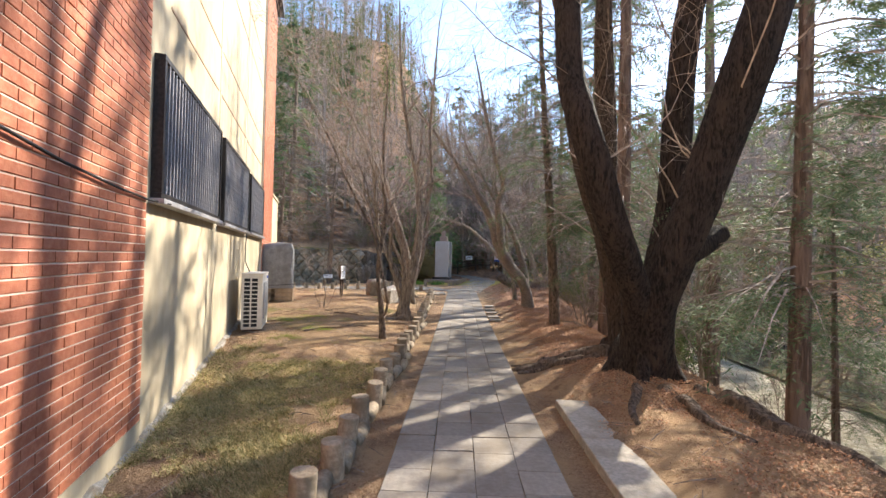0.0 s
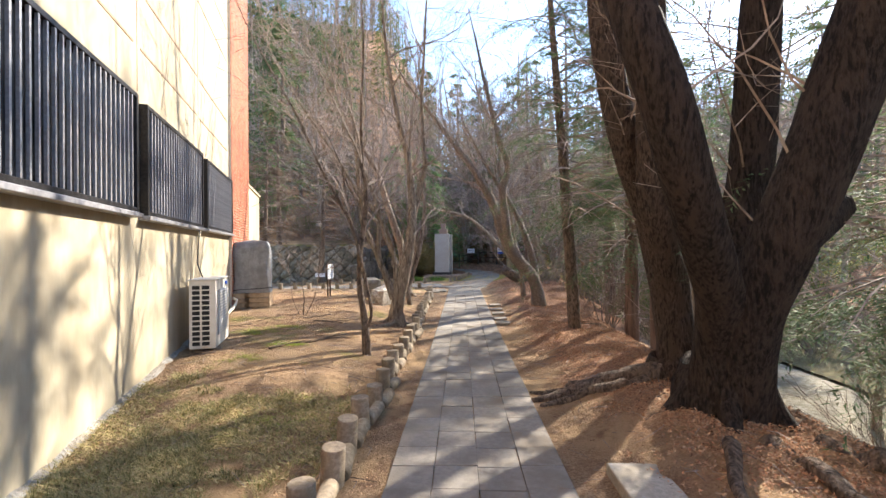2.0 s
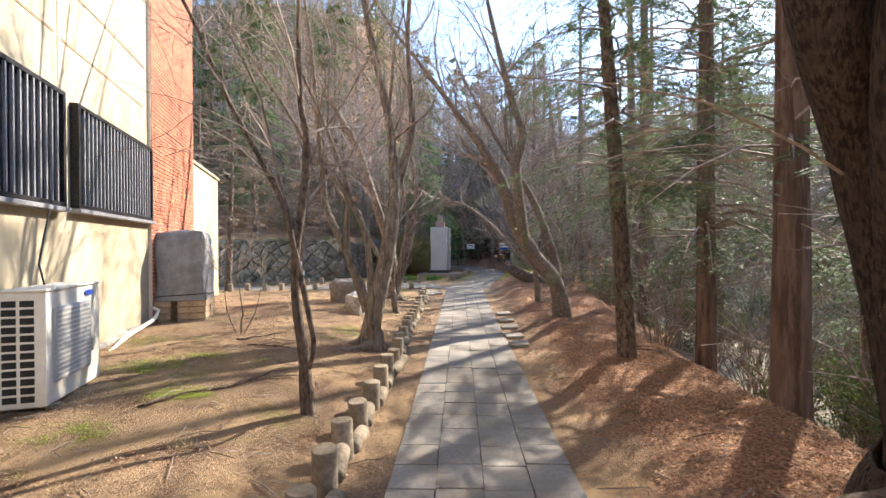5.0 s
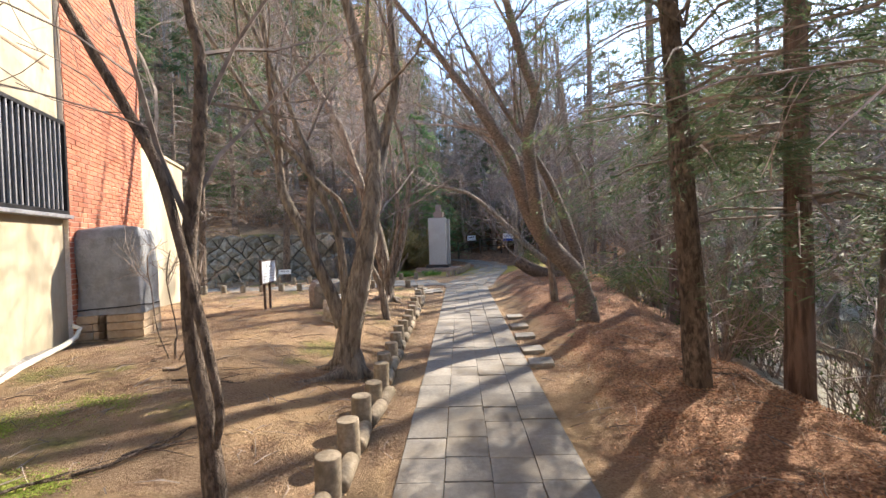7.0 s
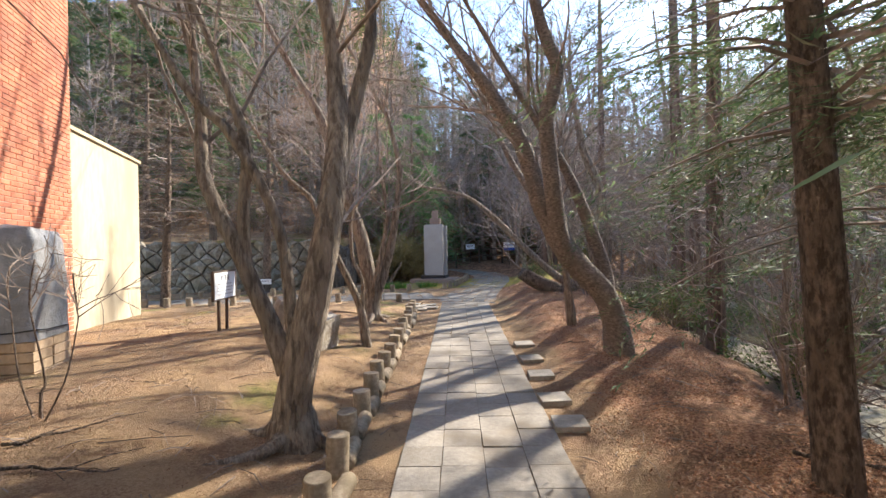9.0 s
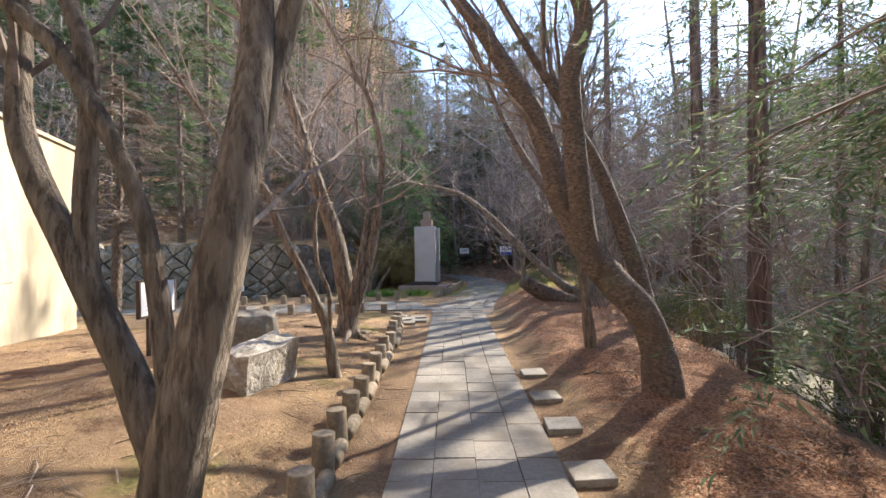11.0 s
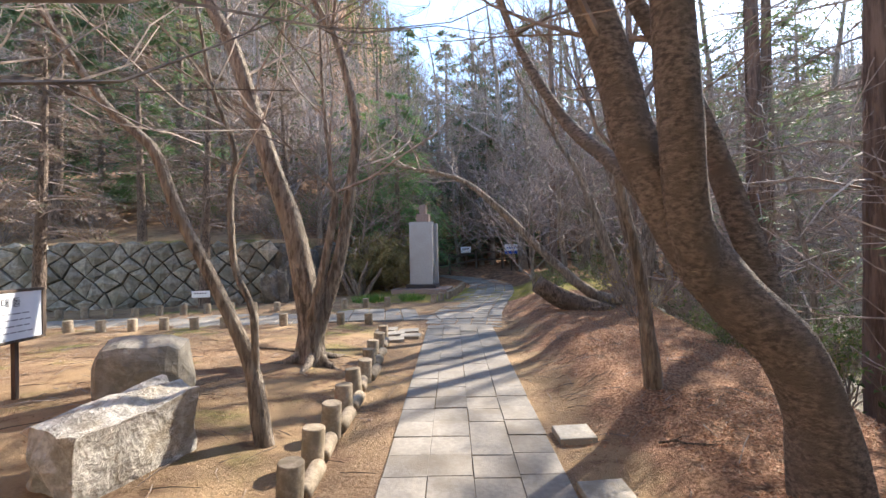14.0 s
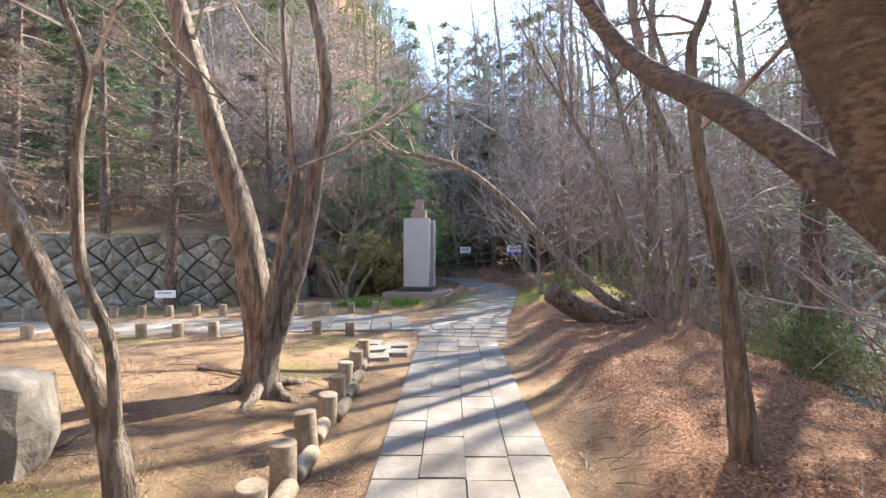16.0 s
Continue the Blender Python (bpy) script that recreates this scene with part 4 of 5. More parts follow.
for name, pts, label in (
    ("broken_stub", [(2.12, 4.32, 1.50, 0.13), (2.42, 4.5, 1.62, 0.115), (2.64, 4.62, 1.74, 0.10)], "short broken limb"),
    ("buttress", [(1.72, 4.80, 0.50, 0.07), (1.58, 4.82, 0.25, 0.075), (1.42, 4.88, 0.06, 0.05), (1.16, 4.95, -0.06, 0.03)], "swelling root foot"),
    ("buttress", [(1.82, 4.62, 0.50, 0.07), (1.78, 4.52, 0.24, 0.075), (1.74, 4.34, 0.06, 0.05), (1.72, 4.1, -0.05, 0.035)], "swelling root foot"),
    ("buttress", [(2.10, 4.66, 0.45, 0.07), (2.16, 4.56, 0.2, 0.07), (2.28, 4.34, 0.04, 0.05), (2.46, 3.90, -0.08, 0.03)], "swelling root foot"),
    ("buttress", [(2.16, 4.86, 0.45, 0.08), (2.28, 4.84, 0.15, 0.08), (2.45, 4.78, 0.0, 0.06), (2.80, 4.70, -0.16, 0.03)], "swelling root foot"),
    ("root", [(2.05, 5.92, 0.22, 0.13), (1.80, 5.86, 0.13, 0.105), (1.50, 5.86, 0.06, 0.085), (1.25, 5.92, 0.03, 0.075), (1.0, 5.90, 0.0, 0.06), (0.78, 5.84, -0.05, 0.045), (0.58, 5.78, -0.10, 0.025)], "long bare root reaching the path"),
    ("root", [(1.70, 5.75, 0.12, 0.09), (1.38, 5.68, 0.05, 0.06), (1.08, 5.74, 0.0, 0.05), (0.84, 5.70, -0.04, 0.038), (0.64, 5.64, -0.09, 0.02)], "long bare root reaching the path"),
    ("root", [(1.15, 5.92, 0.04, 0.05), (0.92, 6.02, 0.01, 0.04), (0.74, 6.0, -0.03, 0.03), (0.60, 6.06, -0.09, 0.016)], "bare root"),
    ("root", [(1.70, 4.45, 0.10, 0.07), (1.58, 4.15, 0.02, 0.05), (1.42, 3.85, -0.03, 0.035), (1.36, 3.55, -0.08, 0.02)], "bare root"),
    ("root", [(1.92, 4.35, 0.12, 0.08), (1.98, 3.95, 0.02, 0.055), (1.90, 3.55, -0.03, 0.04), (2.02, 3.1, -0.08, 0.02)], "bare root"),
    ("root", [(2.25, 4.35, 0.10, 0.10), (2.42, 3.95, 0.03, 0.075), (2.40, 3.5, -0.03, 0.06), (2.60, 3.0, -0.10, 0.045), (2.62, 2.5, -0.2, 0.025)], "bare root"),
    ("root", [(2.45, 4.6, 0.05, 0.10), (2.75, 4.2, -0.02, 0.075), (2.85, 3.7, -0.10, 0.06), (3.1, 3.2, -0.26, 0.04), (3.2, 2.7, -0.40, 0.02)], "bare root"),
    ("root", [(2.45, 4.4, 0.02, 0.06), (2.62, 4.0, -0.02, 0.05), (2.95, 3.75, -0.12, 0.035), (3.25, 3.7, -0.32, 0.02)], "bare root"),
):
    s = Shape()
    line = at_tree(pts)
    if name == "root":
        line = [np.array((q[0], q[1], land(q[0] + 1.88, q[1] + 4.86) - gz + q[3] * 0.45 if j > 3 else q[2], q[3])) for j, q in enumerate(line)]
    gnarled(s, line, 11, len(pts) * 3.3 + pts[1][0], 0.16)
    part(name, s, M_BARK_TREE if name == "root" else M_BARK_DARK, big, label, True)

rear = stem_tree("forked_dark_tree", [
    [(2.14, 5.98, 0.0, 0.27), (2.12, 5.98, 0.4, 0.20), (2.09, 6.02, 0.8, 0.192), (2.06, 6.05, 1.2, 0.195), (1.97, 6.08, 1.6, 0.18), (1.86, 6.10, 2.0, 0.165), (1.70, 6.06, 2.4, 0.16), (1.56, 6.0, 2.85, 0.155), (1.45, 5.97, 3.4, 0.15), (1.40, 6.05, 4.2, 0.14)],
    [(2.08, 6.0, 0.9, 0.15), (1.97, 5.92, 1.4, 0.155), (1.84, 5.80, 1.9, 0.155), (1.79, 5.74, 2.3, 0.15), (1.76, 5.65, 2.8, 0.145), (1.70, 5.50, 3.3, 0.125), (1.62, 5.3, 3.9, 0.11), (1.55, 5.1, 4.6, 0.10)],
], M_BARK_UMBER, "forked brown-barked tree beside the great tree", 141, 2.4, 9, roots=0, low=0.3, extend=4.0, kids=(4, 4, 4), flare=1.5, bough=0.012)
stem_tree("garden_tree", [
    [(-1.43, 10.15, 0.0, 0.155), (-1.41, 10.12, 0.3, 0.128), (-1.31, 10.1, 0.72, 0.122), (-1.19, 10.12, 1.24, 0.108), (-1.12, 10.2, 1.76, 0.098), (-1.10, 10.34, 2.28, 0.086), (-1.13, 10.45, 2.8, 0.076), (-1.2, 10.45, 3.4, 0.062)],
    [(-1.46, 10.18, 0.5, 0.09), (-1.60, 10.18, 0.88, 0.072), (-1.70, 10.14, 1.16, 0.066), (-1.80, 10.1, 1.44, 0.06), (-1.95, 10.1, 1.75, 0.055), (-2.08, 10.15, 2.05, 0.05), (-2.12, 10.2, 2.5, 0.042), (-2.18, 10.2, 3.1, 0.033)],
    [(-1.42, 10.19, 0.65, 0.056), (-1.48, 10.09, 1.59, 0.039), (-1.82, 10.09, 2.28, 0.038), (-2.12, 10.09, 2.59, 0.033), (-2.56, 10.09, 3.32, 0.024)],
    [(-1.16, 10.33, 1.73, 0.075), (-1.0, 10.47, 2.54, 0.06), (-0.86, 10.47, 3.09, 0.051), (-0.84, 10.47, 3.46, 0.046)],
    [(-1.74, 10.12, 1.3, 0.05), (-1.76, 10.12, 1.66, 0.045), (-1.73, 10.12, 2.2, 0.04), (-1.88, 10.12, 2.70, 0.033), (-2.05, 10.12, 3.15, 0.026)],
], M_BARK_GREY, "bare multi-stemmed grey tree with fissured bark", 42, 2.4, 9, flare=1.45, extend=4.6, roots=4)
stem_tree("twin_stemmed_tree", [
    [(-1.46, 7.62, 0.16, 0.057), (-1.50, 7.62, 0.49, 0.047), (-1.56, 7.62, 0.92, 0.042), (-1.56, 7.62, 1.40, 0.040), (-1.48, 7.62, 1.96, 0.035), (-1.46, 7.62, 2.39, 0.030), (-1.51, 7.62, 2.70, 0.026)],
    [(-1.44, 7.58, 0.38, 0.021), (-1.38, 7.53, 0.59, 0.023), (-1.44, 7.53, 0.94, 0.025), (-1.54, 7.53, 1.40, 0.025), (-1.64, 7.53, 1.80, 0.025), (-1.80, 7.53, 2.12, 0.025), (-2.10, 7.53, 2.68, 0.020)],
], M_BARK_TREE, "slim bare tree with two crooked stems", 43, 1.8, 8, flare=1.1, extend=3.4)
stem_tree("leaning_tree", [
    [(1.82, 12.4, 0.0, 0.168), (1.75, 12.4, 0.51, 0.148), (1.62, 12.42, 0.84, 0.148), (1.38, 12.48, 1.12, 0.148), (1.16, 12.5, 1.43, 0.137), (1.0, 12.5, 1.72, 0.122), (0.88, 12.5, 2.0, 0.112), (0.81, 12.5, 2.3, 0.108), (0.70, 12.5, 2.66, 0.110), (0.54, 12.5, 2.97, 0.10), (0.40, 12.5, 3.2, 0.09), (0.18, 12.5, 3.55, 0.075), (-0.12, 12.5, 3.95, 0.06), (-0.4, 12.5, 4.35, 0.05)],
    [(1.24, 12.46, 1.2, 0.11), (1.10, 12.36, 1.55, 0.108), (1.01, 12.24, 2.0, 0.104), (0.95, 12.18, 2.5, 0.097), (0.92, 12.14, 2.95, 0.092), (1.0, 12.14, 3.25, 0.088), (1.06, 12.18, 3.55, 0.082), (0.88, 12.2, 4.1, 0.07)],
    [(1.42, 12.6, 1.2, 0.09), (1.24, 12.95, 1.62, 0.072), (1.09, 13.3, 1.98, 0.064), (0.89, 13.8, 2.42, 0.054), (0.65, 14.0, 2.93, 0.042), (0.45, 14.2, 3.5, 0.03)],
    [(1.73, 12.46, 0.5, 0.08), (1.79, 12.72, 0.95, 0.085), (1.62, 12.8, 1.6, 0.082), (1.38, 12.8, 2.25, 0.068), (1.1, 12.8, 2.78, 0.052)],
], M_BARK_CHERRY, "leaning bare tree with banded dark bark", 44, 2.5, 10, flare=1.12, extend=3.6, ridge=0.07)
stem_tree("slim_tree", [[(1.66, 14.05, 0.1, 0.072), (1.60, 14.05, 0.69, 0.06), (1.54, 14.05, 1.25, 0.05), (1.42, 14.05, 1.78, 0.043), (1.37, 14.05, 2.16, 0.036), (1.35, 14.05, 2.59, 0.032), (1.44, 14.05, 2.84, 0.025)]],
          M_BARK_GREY, "slim bare young tree on the littered bank", 45, 1.5, 12, flare=1.1, extend=2.2)
stem_tree("slanting_tree", [
    [(-1.49, 13.3, 0.06, 0.066), (-1.61, 13.3, 0.6, 0.056), (-1.87, 13.3, 1.19, 0.050), (-2.13, 13.3, 1.72, 0.044), (-2.28, 13.3, 2.13, 0.041), (-2.39, 13.3, 2.27, 0.037), (-2.66, 13.3, 2.52, 0.031), (-3.04, 13.3, 3.09, 0.022)],
    [(-1.57, 13.3, 0.5, 0.030), (-1.56, 13.25, 0.97, 0.025), (-1.69, 13.25, 1.31, 0.025), (-1.71, 13.25, 1.82, 0.023), (-1.67, 13.25, 2.15, 0.020), (-1.83, 13.25, 2.59, 0.015)],
], M_BARK_GREY, "slanting bare young tree with a smooth grey stem", 46, 1.5, 10, flare=1.1, extend=2.2)
stem_tree("forked_tree", [
    [(-1.88, 15.5, 0.12, 0.171), (-1.88, 15.5, 0.65, 0.149), (-2.07, 15.5, 1.7, 0.132), (-2.33, 15.5, 2.49, 0.111), (-2.59, 15.5, 3.35, 0.099), (-2.78, 15.5, 3.95, 0.088), (-2.98, 15.5, 4.35, 0.077)],
    [(-1.83, 15.5, 0.31, 0.093), (-1.73, 15.5, 0.58, 0.083), (-1.48, 15.5, 1.43, 0.083), (-1.33, 15.5, 2.34, 0.066), (-1.27, 15.5, 2.99, 0.055), (-1.46, 15.5, 3.92, 0.044), (-1.65, 15.5, 4.31, 0.039)],
    [(-1.81, 15.36, 0.58, 0.062), (-1.61, 15.31, 1.37, 0.054), (-1.49, 15.31, 2.0, 0.043), (-1.52, 15.31, 2.24, 0.032)],
], M_BARK_GREY, "forked bare tree with a dark furrowed foot", 47, 2.5, 11, roots=5, flare=1.4, extend=4.2)
stem_tree("overhanging_tree", [
    [(3.51, 19.0, 0.1, 0.16), (3.0, 19.0, 0.38, 0.12), (2.49, 19.0, 0.62, 0.10), (1.63, 19.0, 1.42, 0.085), (0.77, 19.0, 2.3, 0.068), (0.12, 19.0, 2.81, 0.05), (-0.6, 19.0, 3.02, 0.036), (-1.1, 19.0, 3.12, 0.02)],
    [(3.56, 19.0, 0.1, 0.17), (3.8, 19.0, 1.51, 0.13), (3.71, 19.0, 2.92, 0.11), (3.29, 19.0, 4.02, 0.099), (3.09, 19.0, 5.11, 0.077)],
    [(3.35, 19.0, 0.1, 0.13), (2.94, 19.0, 1.51, 0.099), (2.52, 19.0, 2.72, 0.066), (2.09, 19.0, 3.49, 0.044)],
    [(3.6, 19.1, 0.1, 0.12), (3.5, 19.2, 1.5, 0.09), (3.1, 19.2, 3.0, 0.06), (2.8, 19.2, 4.2, 0.045)],
], M_BARK_GREY, "bare tree with one limb leaning out over the path", 48, 2.5, 15, flare=1.1, extend=2.4)
s = Shape()
line = flow([(2.9, 18.75, 0.12, 0.20), (2.4, 18.62, 0.28, 0.20), (1.96, 18.6, 0.46, 0.19), (1.5, 18.55, 0.74, 0.17)], 4)
gnarled(s, line, 16, 9, 0.1)
tagged(part("sawn_log", s, M_BARK_TREE, None, smooth=True), "thick sawn-off trunk leaning on the bank", "log")
stem_tree("thin_sapling", [[(-3.27, 10.03, 0.05, 0.011), (-3.25, 10.05, 0.5, 0.008), (-3.3, 10.0, 1.0, 0.006)], [(-3.27, 10.0, 0.1, 0.008), (-3.05, 10.0, 0.5, 0.006), (-2.95, 10.0, 0.9, 0.005)], [(-3.3, 10.05, 0.1, 0.008), (-3.5, 10.1, 0.5, 0.006), (-3.55, 10.1, 0.95, 0.005)]],
          M_BARK_TREE, "low bare shrub with a few thin stems", 49, 0.5, 5, extend=0.4, depth=1, category="shrub")


# ---- conifers ----
def needle_spray(s, p, d, length, rng, wide=0.14, droop=0.25, n=9, size=0.11, plump=0.22):
    """A flat spray of needle tufts along a twig."""
    p, d = Vector(p), Vector(d).normalized()
    side = d.cross(Vector((0, 0, 1)))
    if side.length < 0.1:
        side = Vector((1, 0, 0))
    side.normalize()
    for k in range(n):
        f = (k + 0.5) / n
        q = p + d * length * f + Vector((0, 0, -droop * length * f * f)) + unit(rng) * wide * 0.25
        a = rng.choice((-1, 1))
        along = (d * 0.5 + side * a * rng.uniform(0.4, 1.0) + Vector((0, 0, rng.uniform(-0.55, 0.15)))).normalized() * size * rng.uniform(0.6, 1.3)
        s.card(q, along, along.cross(Vector((0, 0, 1)) + unit(rng) * 0.5).normalized() * size * plump, 0.005)


def conifer(name, high, r, bark, needles, label, seed, first=0.3, whorls=26, reach=1.7, droop=0.35, tufts=9, dense=5, lean=(0, 0), size=0.12, dead=0.0, plump=0.22, category="conifer"):
    rng = random.Random(seed)
    root = thing(name, Matrix(), label, category)
    line = flow([(0, 0, -0.4, r * 1.35), (0, 0, 0.15, r * 1.12), (lean[0] * 0.3, lean[1] * 0.3, high * 0.3, r * 0.86), (lean[0] * 0.8, lean[1] * 0.8, high * 0.7, r * 0.5), (lean[0], lean[1], high, 0.02)], 6)
    s = Shape()
    s.tube([tuple(p[:3]) for p in line], [max(p[3], 0.008) for p in line], 12, 0.05, rng)
    part("trunk", s, bark, root, "", True)
    br, lf = Shape(), Shape()
    for w in range(whorls):
        f = first + (1 - first) * ((w + rng.random()) / whorls) ** 1.35
        i = min(int(f * (len(line) - 1)), len(line) - 2)
        p = Vector(line[i][:3]).lerp(Vector(line[i + 1][:3]), f * (len(line) - 1) - i)
        p.z = f * high
        for k in range(3):
            a = rng.uniform(0, 2 * math.pi)
            L = reach * (1.12 - f) ** 0.7 * rng.uniform(0.55, 1.15)
            d = Vector((math.cos(a), math.sin(a), rng.uniform(-0.12, 0.25))).normalized()
            pts = [p, p + d * L * 0.35, p + d * L * 0.7 + Vector((0, 0, -droop * L * 0.2)), p + d * L + Vector((0, 0, -droop * L * 0.5))]
            br.tube([tuple(q) for q in pts], [0.018, 0.013, 0.008, 0.003], 3, cap=False)
            if rng.random() < dead:
                sprout(br, pts[1], d + unit(rng) * 0.4, L * 0.6, 0.006, 1, rng, -0.02, (4, 3))
                continue
            for q in range(dense):
                g2 = 0.25 + 0.75 * q / dense
                at = p.lerp(pts[3], g2)
                dd = (d + Vector((-d.y, d.x, 0)) * rng.uniform(-1.2, 1.2) + Vector((0, 0, rng.uniform(-0.45, 0.4)))).normalized()
                needle_spray(lf, at, dd, L * 0.42, rng, 0.12, droop, tufts, size, plump)
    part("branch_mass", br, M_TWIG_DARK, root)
    part("crown", lf, needles, root)
    return root


def put(ob, x, y, turn=0, scale=1.0, sink=0.05):
    m = pose(x, y, land(x, y) - sink, 0, 0, turn)
    c = copy_thing(ob, m)
    c.scale = (scale, scale, scale)
    return c


rw = random.Random(77)
near_conifer = conifer("bank_conifer", 8.5, 0.102, M_BARK_TREE, M_NEEDLE, "slim conifer with scaly bark on the bank", 51, 0.24, 46, 1.7, 0.5, 60, 6, (-0.45, 0.0), 0.09, 0.25, 0.12)
near_conifer.matrix_basis = pose(1.92, 9.38, land(1.92, 9.38) - 0.02)
cedar = conifer("tall_cedar", 12.5, 0.145, M_BARK_RED, M_NEEDLE, "tall reddish-barked cedar rising from the bank", 52, 0.20, 34, 2.0, 0.5, 14, 4, (0.1, 0.1), 0.17, 0.45, 0.2)
cedar.matrix_basis = pose(4.6, 29.0, land(4.6, 29.0) - 0.05)
feathery = conifer("feathery_cedar", 10.5, 0.118, M_BARK_RED, M_NEEDLE, "tall reddish-barked cedar with feathery drooping sprays", 152, 0.18, 52, 2.1, 0.6, 40, 7, (0.1, 0.1), 0.12, 0.12, 0.18)
feathery.matrix_basis = pose(3.08, 9.75, land(3.08, 9.75) - 0.05)
for x, y, sc in ((3.95, 5.3, 0.95), (6.9, 7.0, 0.8), (8.4, 4.0, 0.8), (7.4, 17.0, 0.9), (5.3, 6.4, 0.42), (5.0, 3.4, 0.36), (6.2, 10.9, 0.5)):
    put(feathery, x, y, rw.uniform(0, 360), sc)
for x, y, sc in ((2.78, 7.85, 0.95), (5.65, 10.2, 1.1), (4.35, 14.8, 1.0), (5.4, 18.2, 1.1), (6.4, 19.4, 1.0), (4.9, 22.5, 1.0), (3.6, 26.5, 1.0)):
    put(cedar, x, y, rw.uniform(0, 360), sc)
wood = conifer("wood_conifer", 13, 0.17, M_BARK_TREE, M_NEEDLE, "dark conifer in the wood behind", 53, 0.08, 30, 2.5, 0.35, 8, 5, (0.1, 0), 0.42, 0.05, 0.32)
wood.matrix_basis = pose(-8.5, 33.5, land(-8.5, 33.5) - 0.1)
brown = conifer("brown_pine", 6.5, 0.13, M_BARK_TREE, M_NEEDLE_BROWN, "dry brown-needled pine above the stone wall", 54, 0.34, 18, 1.9, 0.2, 22, 6, (0.2, 0), 0.14, 0.3, 0.28)
brown.matrix_basis = pose(-6.55, 20.9 + 0.5, land(-6.55, 21.2) - 0.05)
weeping = conifer("weeping_cedar", 7.5, 0.14, M_BARK_TREE, M_CEDAR, "bright green cedar with drooping sprays", 55, 0.24, 30, 2.6, 0.8, 20, 6, (0.1, 0), 0.24, 0.0, 0.2)
weeping.matrix_basis = pose(-2.3, 27.4, land(-2.3, 27.4) - 0.05)
put(weeping, -1.9, 29.8, 80, 0.85)
for x, y in ((0.4, 34.0), (2.0, 35.0), (3.6, 33.6), (-1.2, 34.4), (1.2, 36.8), (5.0, 35.2), (-2.6, 36.0)):
    put(wood, x, y, rw.uniform(0, 360), 0.6)
put(weeping, -3.9, 28.2, 190, 0.9)
put(weeping, -10.5, 25.0, 200, 0.6)
for x, y, sc in ((-9.0, 22.6, 0.9), (-5.4, 24.3, 0.8), (-11.5, 22.6, 1.0), (-13.5, 24.5, 1.1), (-7.7, 18.0, 0.85)):
    put(brown, x, y, rw.uniform(0, 360), sc)

# ---- bare woodland ----
def bare_tree(name, high, r, label, seed, boughs=15, reach=2.6, material=None):
    rng = random.Random(seed)
    root = thing(name, Matrix(), label, "tree")
    pts, p, d = [], Vector((0, 0, -0.4)), Vector((0, 0, 1))
    for k in range(8):
        pts.append((*p, r * (1.25 if k == 0 else 1 - 0.85 * k / 7)))
        d = (d + unit(rng) * 0.11 + Vector((0, 0, 0.12))).normalized()
        p = p + d * high / 7
    line = flow(pts, 3)
    s = Shape()
    s.tube([tuple(q[:3]) for q in line], [max(q[3], 0.01) for q in line], 9, 0.06, rng)
    part("trunk", s, M_BARK_GREY, root, "", True)
    tw = Shape()
    for k in range(boughs):
        f = 0.18 + 0.8 * (k + rng.random()) / boughs
        j = min(int(f * (len(line) - 1)), len(line) - 2)
        a = rng.uniform(0, 6.28)
        sprout(tw, line[j][:3], (math.cos(a), math.sin(a), 0.55), reach * (1.25 - f) * rng.uniform(0.8, 1.2), max(line[j][3] * 0.45, 0.012), 2, rng, 0.07, (6, 5), 0.9, thin=0.0055, wander=0.28)
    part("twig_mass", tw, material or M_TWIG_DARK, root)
    return root


bares = [bare_tree("bare_tree", 9.0, 0.14, "bare grey woodland tree full of fine twigs", 61, 17, 3.0),
         bare_tree("bare_tree", 7.0, 0.10, "bare grey woodland tree full of fine twigs", 62, 16, 2.6),
         bare_tree("bare_tree", 5.0, 0.06, "small bare tree full of fine twigs", 63, 15, 2.2)]
for ob, (x, y) in zip(bares, ((1.5, 34.0), (-4.5, 24.6), (2.2, 22.6))):
    ob.matrix_basis = pose(x, y, land(x, y) - 0.05)
for x, y, k, sc in ((4.3, 20.5, 2, 1.2), (3.4, 23.8, 1, 1.0), (2.6, 25.5, 2, 1.1), (-3.3, 24.9, 2, 1.0), (-6.0, 25.5, 1, 1.0), (-8.2, 26.5, 0, 0.9), (-11, 27, 0, 1.0), (-3.0, 27.0, 1, 1.0), (0.2, 33.0, 1, 1.1), (4.6, 32.0, 0, 1.0),
                    (2.7, 28.6, 1, 1.0), (-2.3, 33.5, 0, 1.0), (5.0, 26.0, 0, 0.9), (6.8, 21.0, 1, 1.0), (7.5, 16.0, 2, 1.3), (5.2, 16.5, 2, 1.0), (4.6, 10.8, 2, 0.9), (4.4, 13.2, 2, 1.0), (6.3, 8.5, 2, 1.1), (7.6, 26, 0, 1.0), (4.1, 7.6, 2, 0.8), (-13, 21.9, 1, 0.9), (-7.0, 28.0, 1, 1.1)):
    put(bares[k], x, y, rw.uniform(0, 360), sc)
